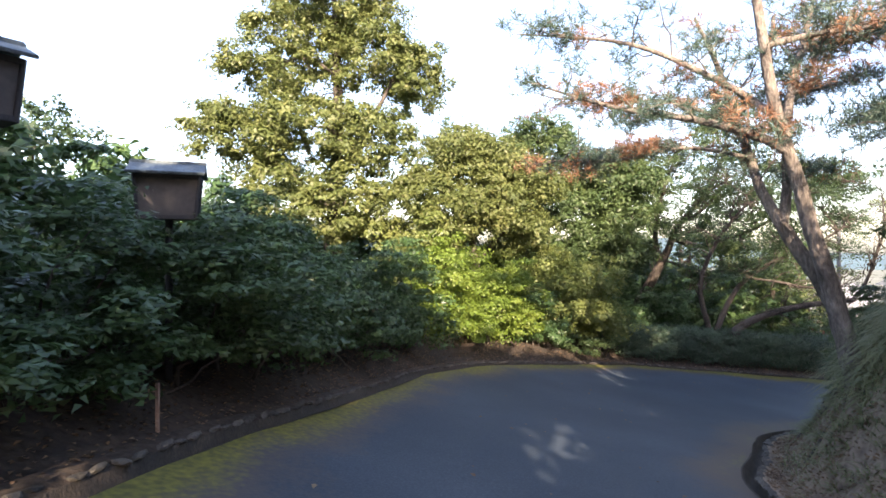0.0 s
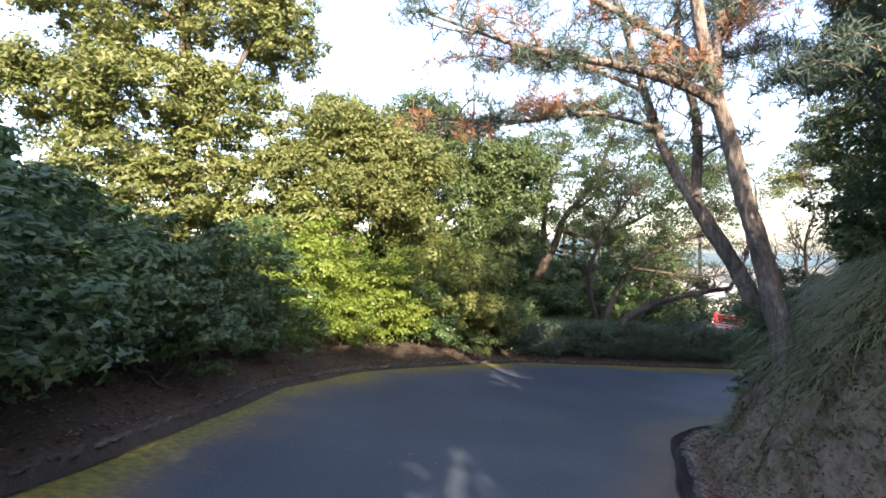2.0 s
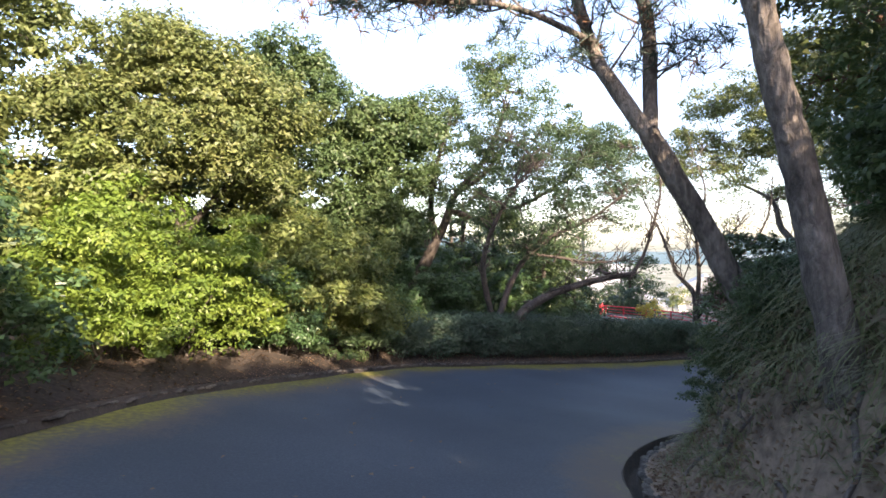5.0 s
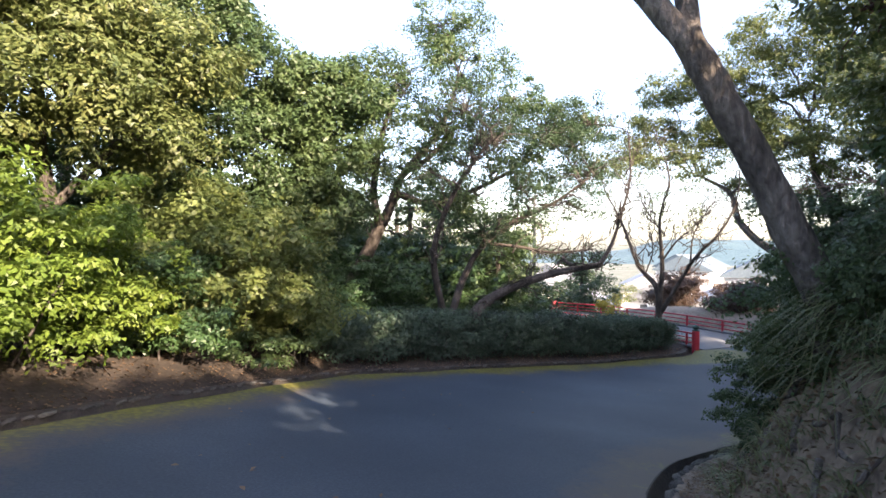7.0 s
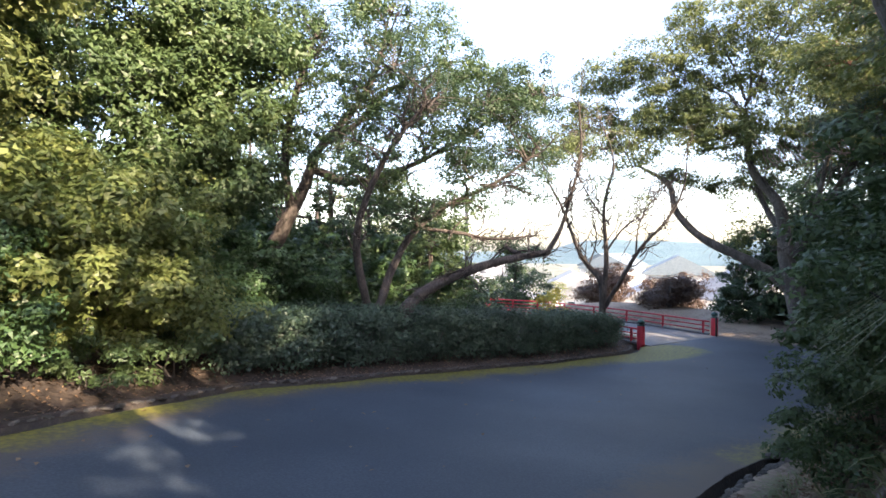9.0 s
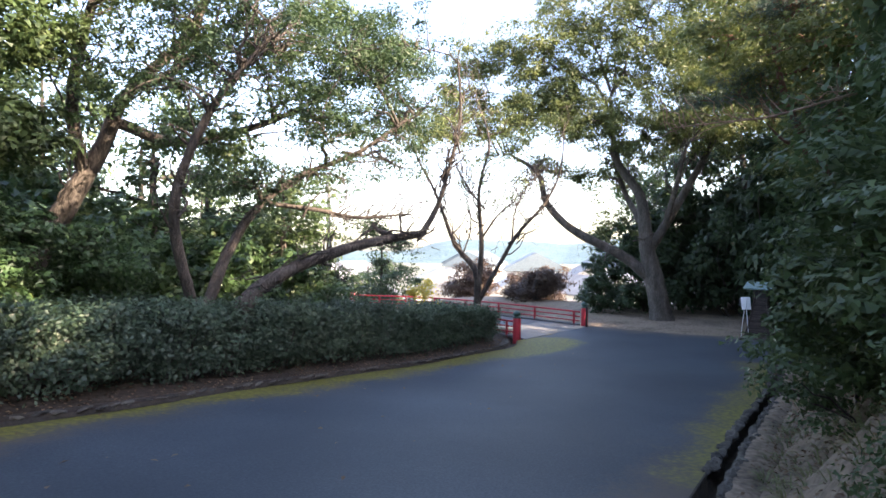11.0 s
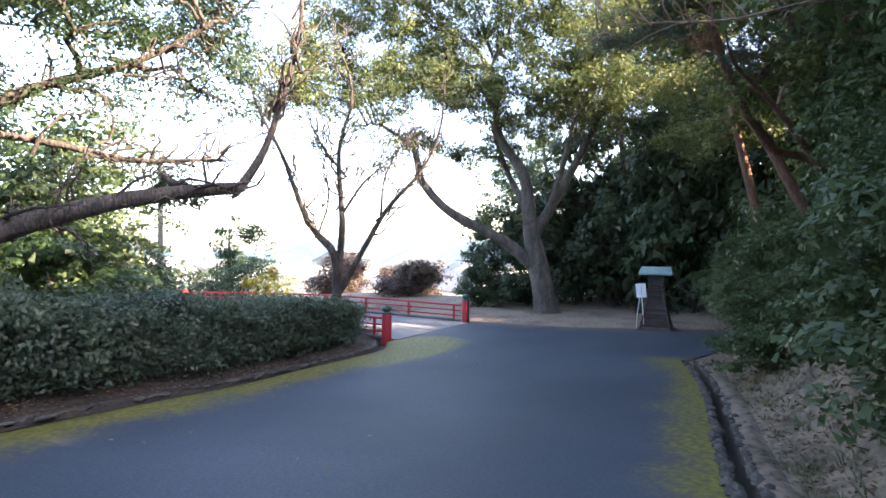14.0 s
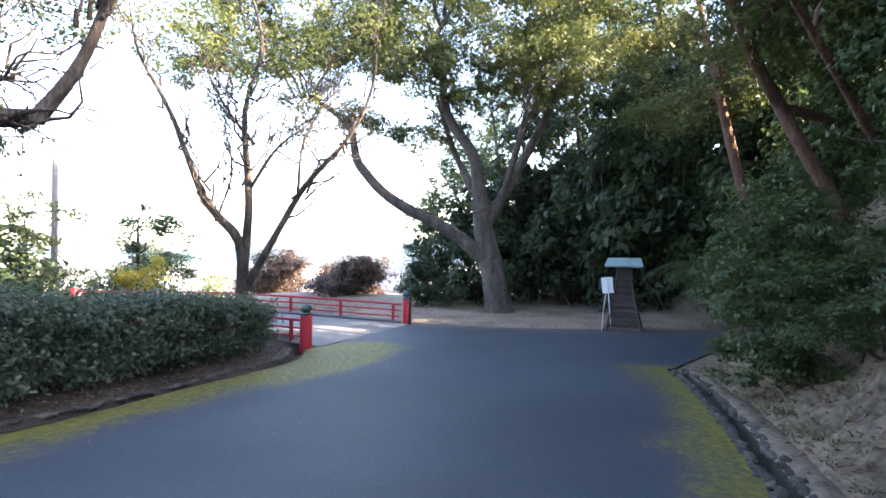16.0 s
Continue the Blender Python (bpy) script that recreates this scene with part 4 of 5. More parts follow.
tree("bare_tree", (21.0, 22.3, ground_at(21.0, 22.3)), "bare young cherry tree with several slender stems", "tree",
     [(21.0, 22.3, -4.2, 0.17), (20.95, 22.25, -2.6, 0.13), (20.9, 22.3, -1.5, 0.11), (20.64, 23.0, -0.56, 0.08), (20.4, 23.7, 1.26, 0.05), (20.2, 24.4, 2.6, 0.035), (20.2, 24.7, 3.8, 0.012)],
     [[(20.95, 22.2, -2.2, 0.10), (20.96, 22.1, -0.55, 0.085), (20.88, 22.15, 1.27, 0.055), (21.1, 21.9, 2.9, 0.035), (20.75, 22.3, 4.6, 0.012)],
      [(21.0, 22.2, -2.5, 0.09), (21.13, 21.64, -1.52, 0.075), (21.36, 20.96, -0.3, 0.06), (21.68, 20.05, 0.8, 0.04), (21.83, 19.6, 1.9, 0.03), (21.9, 19.5, 3.4, 0.01)],
      [(20.97, 22.1, -0.4, 0.04), (20.8, 21.3, 0.4, 0.03), (20.9, 20.6, 0.9, 0.01)], [(21.0, 22.0, 0.6, 0.04), (21.0, 22.8, 1.5, 0.03), (20.9, 23.3, 2.5, 0.01)],
      [(20.75, 22.7, -0.9, 0.03), (20.9, 22.5, 0.0, 0.025), (20.8, 22.6, 1.0, 0.01)], [(21.3, 21.1, -0.5, 0.035), (21.2, 20.9, 0.6, 0.025), (21.4, 20.4, 1.6, 0.01)]],
     [(20.6, 22.8, 3.6, 1.5, 2.2, 1.1), (21.6, 20.8, 3.0, 1.1, 1.4, 0.9), (20.4, 24.4, 3.2, 1.2, 1.2, 0.9), (21.0, 21.6, 1.6, 1.0, 1.8, 0.9)], 0.085, 0.55, 420, 14, 0.22, LEAF_YELLOW, BARK, 87, 0, 0.1, auto=False, sprout=20, reach=1.5)
CAMPHOR_TOP = [(29.6, 20.6, 8.2, 2.8, 3.0, 1.8), (28.4, 23.4, 6.2, 2.0, 2.4, 1.6), (27.4, 25.6, 4.8, 1.6, 1.9, 1.3), (30.6, 17.4, 7.2, 2.6, 2.6, 2.0),
    (28.6, 18.4, 5.4, 1.8, 2.0, 1.4), (28.0, 21.0, 4.8, 1.5, 1.8, 1.2), (29.6, 16.0, 9.5, 2.4, 2.4, 1.8), (29.8, 19.0, 4.0, 1.7, 1.9, 1.2),
    (30.4, 16.8, 4.4, 1.6, 1.7, 1.2), (28.8, 16.0, 6.6, 1.8, 1.8, 1.2), (29.6, 21.8, 5.4, 1.6, 1.7, 1.1)]
CAMPHOR_LOW = [(28.6, 21.8, 9.8, 2.4, 2.4, 1.5), (27.4, 23.8, 8.2, 2.0, 2.0, 1.3), (30.0, 18.4, 10.8, 2.4, 2.4, 1.5), (29.4, 23.6, 3.0, 1.0, 1.5, 0.7),
    (30.8, 21.6, 2.6, 1.2, 1.5, 0.9), (31.0, 20.8, 0.4, 1.0, 1.3, 0.8), (28.0, 16.4, 4.2, 1.5, 1.6, 0.9), (30.2, 24.6, 6.2, 2.0, 2.2, 1.2), (26.6, 27.0, 6.2, 1.7, 1.8, 0.9), (26.0, 28.4, 5.0, 1.4, 1.5, 0.8), (27.2, 26.4, 8.2, 1.7, 1.7, 0.9)]
tree("camphor_tree", (30.15, 18.8, ground_at(30.15, 18.8)), "large spreading camphor tree with a thick grey forked trunk", "tree",
     [(30.2, 18.75, -4.1, 0.62), (30.17, 18.85, -3.3, 0.46), (30.08, 19.1, -1.8, 0.40), (29.98, 19.35, -0.6, 0.33), (29.88, 19.62, 1.6, 0.22), (29.54, 20.57, 3.3, 0.16), (29.4, 20.8, 6.0, 0.08)],
     [[(30.1, 19.1, -2.1, 0.26), (29.75, 20.1, -1.2, 0.24), (29.49, 20.74, -0.78, 0.22), (28.89, 22.46, 0.21, 0.19), (28.52, 23.5, 1.41, 0.16), (28.38, 23.9, 2.82, 0.12), (27.9, 25.2, 3.8, 0.06)],
      [(30.0, 19.3, -0.9, 0.22), (30.28, 18.47, 0.65, 0.19), (30.67, 17.34, 2.87, 0.14), (31.0, 16.4, 5.0, 0.07)],
      [(29.95, 19.5, 0.3, 0.16), (30.6, 20.6, 2.0, 0.12), (30.8, 21.4, 4.2, 0.06)], [(30.2, 18.7, 0.1, 0.14), (29.4, 18.0, 1.8, 0.11), (28.6, 17.4, 3.4, 0.06)]],
     CAMPHOR_TOP + CAMPHOR_LOW,
     0.13, 0.5, 4900, 30, 0.25, LEAF_YELLOW, BARK_GREY, 88, 160, 0.25, sprout=14, reach=2.0)

# ---- the wooded slope on the inside of the bend ----
def slope_tree(x, y, h, r, seed, mat, lean=(0.0, 1.0), bark=None, clusters=560, leaf=0.18, label="dark evergreen tree on the wooded slope"):
    g = ground_at(x, y)
    rng = np.random.default_rng(seed)
    lx, ly = lean
    lobes = []
    for k in range(7):
        u = 0.35 + 0.65 * k / 6
        a = rng.uniform(0, 6.28)
        rr = r * (1.15 - 0.6 * u)
        lobes.append((x + lx * u + rr * 0.7 * math.cos(a), y + ly * u + rr * 0.7 * math.sin(a), g + h * u, rr * 0.85, rr * 0.85, rr * 0.55))
    return tree("evergreen_tree", (x, y, g), label, "tree", [(x, y, g - 0.5, 0.2), (x + 0.15 * lx, y + 0.15 * ly, g + 0.3 * h, 0.16), (x + 0.6 * lx, y + 0.6 * ly, g + 0.7 * h, 0.09), (x + lx, y + ly, g + h, 0.03)],
                [], lobes, leaf, 0.5, clusters, 26, 0.3, mat, bark or BARK, seed, 60, 0.35, "trees on the wooded slope")


for i, (x, y, h, r, m) in enumerate([(14.5, 7.6, 3.2, 2.6, LEAF_YELLOW), (18.0, 8.6, 4.0, 2.5, LEAF_MID), (21.5, 8.2, 4.5, 2.7, LEAF_MID), (25.8, 7.6, 6.2, 3.0, LEAF_MID), (29.8, 9.8, 10.0, 3.2, LEAF_DARK),
                                     (33.4, 12.6, 13.0, 3.4, LEAF_DARK), (36.4, 16.2, 13.0, 3.6, LEAF_DARK), (16.0, 4.0, 3.6, 3.0, LEAF_MID), (22.5, 4.0, 3.8, 3.2, LEAF_MID), (30.0, 4.5, 8.5, 3.6, LEAF_DARK),
                                     (10.5, 6.3, 8.0, 2.4, LEAF_MID), (39.5, 20.5, 11.0, 3.4, LEAF_MID), (35.0, 8.0, 13.0, 3.8, LEAF_DARK), (40.0, 14.0, 13.0, 3.8, LEAF_DARK)]):
    slope_tree(x, y, h, r, 120 + i, m)


def overhang(x, y, lobes, seed, mat, label, limbs, leaf=0.10, clusters=1050):
    """A tree on the bank whose boughs hang out over the lane."""
    g = ground_at(x, y)
    top = lobes[0]
    return tree("overhanging_tree", (x, y, g), label, "tree", [(x, y, g - 0.4, 0.17), (x + 0.1, y + 0.3, g + 1.6, 0.14), (x + 0.1, y + 0.9, g + 3.2, 0.11), (top[0], top[1], top[2], 0.04)], limbs, lobes,
                leaf, 0.5, clusters, 30, 0.2, mat, BARK_RED, seed, 120, 0.25, "trees overhanging the lane")


overhang(19.4, 10.6, [(19.6, 12.2, 4.2, 1.6, 1.5, 0.8), (18.2, 12.6, 3.2, 1.2, 1.2, 0.4), (20.6, 13.6, 3.2, 1.3, 1.3, 0.45), (19.2, 14.2, 4.0, 1.3, 1.3, 0.5), (21.6, 12.2, 2.2, 1.3, 1.0, 0.45), (20.0, 12.0, 1.6, 1.2, 0.9, 0.4), (18.0, 13.6, 5.2, 1.4, 1.4, 0.6), (21.2, 14.6, 5.0, 1.6, 1.6, 0.7)],
         501, LEAF_YELLOW, "evergreen with feathery boughs hanging over the lane", [[(19.5, 11.5, -0.2, 0.06), (18.6, 12.4, 0.9, 0.045), (17.6, 13.0, 1.3, 0.03), (16.7, 13.2, 1.5, 0.008)]])
overhang(12.8, 9.6, [(12.4, 11.4, 4.6, 1.5, 1.3, 0.9), (11.0, 11.2, 3.2, 1.2, 1.0, 0.6), (11.6, 10.8, 5.6, 1.4, 1.3, 0.8), (12.4, 11.0, 6.6, 1.4, 1.3, 0.8), (10.2, 10.6, 4.4, 1.0, 1.0, 0.5), (12.6, 11.2, 2.2, 1.1, 0.9, 0.5)],
         503, LEAF_YELLOW, "yellow-green tree on the bank reaching towards the lane", [], 0.11, 700)
def dry_branch():
    """A leafless bough with upturned twigs, hanging out of the trees over the lane; its pale colour stands for
    sunlight.
    """
    rng = np.random.default_rng(41)
    ob = thing("dry_branch", (18.6, 11.2, 2.2), "leafless bough with fine twigs above the lane, coloured pale for sunlight", "branch")
    sh = np.array([18.6, 11.2, 2.2, 0])
    main = smooth_path([(19.4, 11.5, 2.4, 0.035), (18.3, 11.6, 2.2, 0.03), (17.3, 12.0, 1.95, 0.024), (16.6, 13.1, 1.6, 0.018), (16.1, 13.9, 1.5, 0.012), (15.7, 14.6, 1.42, 0.005)], 6)
    part("bough", mesh_from("bough", *tube_arrays(main - sh, 7, 0.05, rng), WOOD_PALE, True), None, ob)
    for k in range(38):
        s = main[int(rng.uniform(0.3, 0.98) * len(main))]
        d = np.array([-0.35, 0.55, 0.5]) + rng.normal(size=3) * 0.4
        q = branch_to(s[:3], s[:3] + d / np.linalg.norm(d) * rng.uniform(0.3, 0.7), 0.013, 0.005, rng, 0.02, 5, 0.08)
        part("twig", mesh_from("twig", *tube_arrays(q - sh, 4), WOOD_PALE, True), None, ob)


dry_branch()
overhang(24.5, 11.2, [(24.8, 13.2, 5.4, 1.8, 1.7, 0.9), (23.6, 14.2, 4.2, 1.4, 1.4, 0.5), (26.2, 13.8, 3.6, 1.5, 1.4, 0.5), (25.4, 12.6, 1.8, 1.4, 1.0, 0.5), (27.4, 13.2, 2.2, 1.4, 1.2, 0.6), (25.6, 15.4, 5.2, 1.5, 1.5, 0.6), (23.2, 12.6, 2.6, 1.2, 1.1, 0.45)],
         502, LEAF_YELLOW, "evergreen with layered boughs above the lantern", [])

# ---- trees behind the start of the walk, which shade the lane ----
for i, (x, y, top, r) in enumerate([(-11.0, -7.0, 10.5, 2.6), (-6.8, -7.2, 10.5, 2.5), (-3.4, -6.0, 10.8, 2.5), (-1.0, -5.6, 10.6, 2.6), (0.9, -5.2, 9.3, 1.7), (5.3, -5.2, 8.9, 1.5), (7.3, -5.2, 7.9, 1.8), (9.8, -5.4, 8.8, 2.2), (12.8, -3.6, 11.0, 2.6), (9.8, 0.4, 6.4, 1.9)]):
    slope_tree(x, y, top - ground_at(x, y) - 0.5, r, 150 + i, LEAF_DARK, (0, 0.4), clusters=420, leaf=0.40, label="dark evergreen tree shading the lane")

# out-of-view tree added to close a sun gap; its crown hangs high
g = ground_at(3.8, -8.6)
tree("evergreen_tree", (3.8, -8.6, g), "unseen bare-stemmed evergreen added to shade the lane", "tree", [(3.8, -8.6, g - 0.5, 0.2), (3.9, -8.6, g + 3.5, 0.15), (3.7, -8.5, 9.0, 0.08), (3.7, -8.5, 10.4, 0.03)], [],
     [(3.0, -8.5, 8.9, 1.1, 1.2, 0.7), (4.2, -8.6, 9.0, 1.2, 1.2, 0.8), (3.6, -8.4, 10.0, 1.3, 1.2, 0.6), (5.0, -8.4, 9.7, 1.0, 1.0, 0.7)], 0.36, 0.5, 260, 26, 0.25, LEAF_DARK, BARK, 171, 30, 0.2, "trees on the wooded slope")

# ---- shrubs, grass and stones on the bank ----
BANKROW = "shrubs on the bank"
shrub = [bush("dark-green shrub growing on the steep bank", 201 + i, LOBES[i], LEAF_MID if i != 2 else LEAF_BANK, 0.085, 330, 40, 0.14, group=BANKROW) for i in range(3)]
shrub += [bush("dark-green shrub higher up the wooded slope", 211 + i, LOBES[i], LEAF_BANK, 0.10, 270, 30, 0.15, group=BANKROW) for i in range(3)]
# darker leaf colour on these stands in for the shade of the canopy
shrub += [bush("shrub under the trees, its leaves coloured dark for deep shade", 221 + i, LOBES[i], LEAF_DARK, 0.14, 200, 30, 0.16, group=BANKROW) for i in range(3)]
# close to the drain
for x, y, s, k, t, q in [(10.2, 11.3, 0.85, 0, 10, 0.9), (11.3, 11.4, 0.85, 1, 100, 0.85), (9.2, 10.9, 0.7, 2, 200, 0.9), (12.6, 11.75, 0.85, 2, 20, 1.0),
    (13.8, 11.75, 0.85, 0, 130, 1.0), (15.1, 11.7, 0.8, 1, 250, 0.95), (16.2, 11.3, 0.8, 2, 60, 0.95), (19.3, 12.3, 0.75, 1, 40, 0.9),
    (20.6, 12.2, 0.85, 0, 150, 1.0), (22.0, 11.9, 1.0, 1, 250, 1.0), (18.6, 10.8, 1.1, 2, 80, 1.0), (23.6, 11.4, 1.2, 2, 250, 1.0),
    (8.4, 8.6, 0.9, 1, 20, 1.0), (8.7, 11.4, 0.4, 0, 170, 1.1), (8.1, 10.7, 0.4, 1, 60, 1.2), (7.6, 9.9, 0.36, 2, 10, 1.2), (18.0, 11.9, 0.6, 0, 200, 0.9), (17.2, 11.2, 0.85, 1, 15, 1.0)]:
    place(shrub[k], x, y, s, t, -0.1, q)
# higher up the slope
for x, y, s, k, t, q in [(20.2, 10.2, 1.4, 0, 20, 1.1), (14.6, 10.2, 1.2, 1, 310, 1.1), (12.6, 9.8, 1.3, 2, 130, 1.1), (25.6, 10.6, 1.4, 1, 30, 1.2),
    (16.4, 9.4, 1.3, 0, 300, 1.2), (22.6, 9.6, 1.5, 1, 90, 1.3), (27.4, 8.8, 1.8, 2, 200, 1.3), (7.6, 6.4, 1.1, 0, 70, 1.1), (9.4, 8.8, 1.0, 2, 10, 1.0),
    (6.6, 4.4, 0.9, 0, 280, 1.0)]:
    place(shrub[k + 3], x, y, s, t, -0.1, q)
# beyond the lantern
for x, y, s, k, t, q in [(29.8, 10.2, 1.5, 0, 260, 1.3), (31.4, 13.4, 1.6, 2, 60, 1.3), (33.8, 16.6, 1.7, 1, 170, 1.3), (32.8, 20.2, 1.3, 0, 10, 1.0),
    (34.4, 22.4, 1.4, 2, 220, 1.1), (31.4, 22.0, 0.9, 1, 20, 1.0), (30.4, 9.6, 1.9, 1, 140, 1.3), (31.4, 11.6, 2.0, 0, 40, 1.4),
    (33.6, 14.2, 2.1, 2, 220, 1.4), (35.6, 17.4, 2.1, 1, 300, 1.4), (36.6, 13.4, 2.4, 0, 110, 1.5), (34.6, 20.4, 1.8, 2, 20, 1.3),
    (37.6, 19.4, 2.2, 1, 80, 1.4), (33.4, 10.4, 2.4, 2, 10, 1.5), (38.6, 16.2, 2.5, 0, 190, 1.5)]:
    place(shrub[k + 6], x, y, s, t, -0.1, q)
for ob in shrub:
    for o in (*ob.children_recursive, ob):
        bpy.data.objects.remove(o)


def blades(n_tufts, spots, length, rng, droop, per=26, width=0.012):
    """Drooping grass blades in tufts: each a tapering three-piece ribbon."""
    C = np.repeat(spots, per, axis=0)
    m = len(C)
    a = rng.uniform(0, 2 * np.pi, m)
    H = np.stack([np.cos(a), np.sin(a), 0 * a], -1)
    S = np.stack([-np.sin(a), np.cos(a), 0 * a], -1)
    k = rng.uniform(0.6, 1.3, (m, 1)) * length
    C = C + H * 0.05
    Z = np.array([0, 0, 1.0])
    rings = []
    for u, w in ((0, 1.0), (0.35, 0.9), (0.7, 0.65), (1.0, 0.12)):
        p = C + H * k * (u * 0.35 + droop * u * u * 0.6) + Z * k * (u * 0.95 - droop * u * u * 1.1)
        rings += [p - S * width * w / 2, p + S * width * w / 2]
    V = np.stack(rings, 1).reshape(-1, 3)
    f = np.array([[0, 1, 3, 2], [2, 3, 5, 4], [4, 5, 7, 6]])
    F = (np.arange(m)[:, None, None] * 8 + f[None]).reshape(-1, 4)
    return V, F


def bank_spots(n, lo, hi, x0, x1, rng):
    """Random spots on the bank between two distances inward from the drain."""
    line = resample(INNER, 1200)
    T = np.gradient(line, axis=0)
    T /= np.linalg.norm(T, axis=1)[:, None]
    ok = np.where((line[:, 0] > x0) & (line[:, 0] < x1) & (line[:, 1] > -1))[0]
    i = rng.choice(ok, n)
    p = line[i] + np.stack([T[i, 1], -T[i, 0]], -1) * rng.uniform(lo, hi, (n, 1))
    return np.column_stack([p, ground_height(p[:, 0], p[:, 1], False)])


rng = np.random.default_rng(17)
V, F = blades(0, bank_spots(640, 1.45, 3.1, 3, 8.6, rng), 0.75, rng, 1.15, 28)
tagged(new("long_grass", mesh_from("long_grass", V, F, GRASS)), "long drooping dry-tipped grass on the steep bank", "grass", kind="stuff")
V, F = blades(0, bank_spots(1300, 0.5, 3.4, 3, 22, rng), 0.24, rng, 0.7, 9, 0.012)
V2, F2 = blades(0, bank_spots(620, 0.75, 2.3, 3, 9.6, rng), 0.3, rng, 0.9, 12, 0.012)
V, F = join_arrays([(V, F), (V2, F2)])
tagged(new("short_grass", mesh_from("short_grass", V, F, GRASS)), "short sparse grass on the bank", "grass", kind="stuff")
P = np.vstack([bank_spots(20000, 1.6, 6.0, 9, 22, rng), bank_spots(4000, 1.2, 2.6, 3, 10, rng)])
keep = rng.random(len(P)) < 0.35 + 0.6 * (wave(P[:, 0], P[:, 1], 1.1, 0.2) > 0.1)
P = P[keep] + np.column_stack([np.zeros((keep.sum(), 2)), rng.uniform(0.02, 0.28, keep.sum())])
V, F = leaf_arrays(P, np.tile(np.array([0, 0.5, 1.0]), (len(P), 1)), 0.07, 0.035, rng)
tagged(new("ground_cover", mesh_from("ground_cover", V, F, LEAF_BUSH)), "low leafy ground cover on the slope", "ground cover", kind="stuff")
P = np.vstack([bank_spots(3600, 0.35, 3.2, 3, 22, rng), bank_spots(14000, 0.3, 2.4, 3, 9.8, rng), bank_spots(4000, 0.5, 3.0, 12, 22, rng)])
P[:, 2] += 0.03
i = rng.choice(np.where(walk_line[:, 1] > -1)[0], 7500)
p = walk_line[i] + walk_n[i] * rng.uniform(0.4, 2.2, (7500, 1))
P = np.vstack([P, np.column_stack([p, ground_height(p[:, 0], p[:, 1], False) + 0.02])])
V, F = leaf_arrays(P, np.tile(np.array([0, 0, 1.6]), (len(P), 1)), 0.055, 0.03, rng, 0.3)
tagged(new("leaf_litter", mesh_from("leaf_litter", V, F, LITTER)), "brown fallen leaves strewn over the soil", "leaf litter", kind="stuff")
i = rng.choice(np.where(walk_line[:, 1] > 0)[0], 130)
p = walk_line[i] - walk_n[i] * rng.uniform(0.1, 4.5, (130, 1))
P = np.column_stack([p, road_height(p[:, 0], p[:, 1]) + 0.025])
V, F = leaf_arrays(P, np.tile(np.array([0, 0, 3.0]), (len(P), 1)), 0.07, 0.04, rng, 0.2)
tagged(new("fallen_leaves", mesh_from("fallen_leaves", V, F, LITTER)), "scattered fallen leaves on the asphalt", "leaf litter", kind="stuff")


def fan_plant(x, y, seed, label):
    """A cycad-like plant: arching fronds of paired leaflets round a short stem."""
    rng = np.random.default_rng(seed)
    g = ground_at(x, y)
    ob = thing("palm_plant", (x, y, g), label, "plant", "palm plants")
    part("stem", lathe([(0.14, -0.3), (0.13, 0.4), (0.11, 1.0), (0.06, 1.1)], 10), BARK, ob)
    for k in range(16):
        a = k * 2.4
        L = rng.uniform(1.7, 2.4)
        rise = rng.uniform(0.35, 1.1)
        u = np.linspace(0, 1, 9)
        C = np.stack([np.cos(a) * L * u * 0.9, np.sin(a) * L * u * 0.9, 1.05 + L * (rise * u - (0.35 + 0.6 * rise) * u * u)], -1)
        rib = np.column_stack([C, 0.02 * (1 - 0.8 * u)])
        side = np.array([-np.sin(a), np.cos(a), 0])
        fwd = np.gradient(C, axis=0)
        fwd /= np.linalg.norm(fwd, axis=1)[:, None]
        chunks = [tube_arrays(rib, 4)]
        for j in np.linspace(1, 8, 22):
            c = np.array([np.interp(j, range(9), C[:, q]) for q in range(3)])
            f = fwd[int(j)]
            l = 0.42 * math.sin(math.pi * (0.12 + 0.8 * j / 8)) + 0.08
            for sgn in (-1, 1):
                tip = c + side * sgn * l + f * l * 0.5 - np.array([0, 0, 0.25 * l])
                w = f * 0.022
                chunks.append((np.array([c - w, c + w, tip + w * 0.2, tip - w * 0.2]), np.array([[0, 1, 2, 3]])))
        part("frond", mesh_from("frond", *join_arrays(chunks), LEAF_BANK), None, ob)
    return ob


fan_plant(28.8, 12.0, 601, "dark-green palm-like plant with arching fronds on the slope")
fan_plant(27.6, 11.6, 602, "dark-green palm-like plant with arching fronds under the trees")

rng = np.random.default_rng(23)
spots = bank_spots(26, 0.7, 1.6, 4.5, 10, rng)
for k, c in enumerate(spots):
    root = thing("tree_root", tuple(c), "exposed grey root on the earth bank", "root", "roots on the bank")
    a = rng.uniform(0, 6.28)
    nodes = []
    for u in np.linspace(0, 1, 6):
        x, y = c[0] + math.cos(a) * 0.5 * u + 0.06 * math.sin(7 * u + k), c[1] + math.sin(a) * 0.5 * u + 0.06 * math.cos(6 * u + k)
        nodes.append((x - c[0], y - c[1], ground_at(x, y) - c[2] + 0.01 - 0.05 * u, 0.03 * (1 - 0.7 * u)))
    part("root", mesh_from("root", *tube_arrays(nodes, 6, 0.08, rng), BARK_PINE, True), None, root)

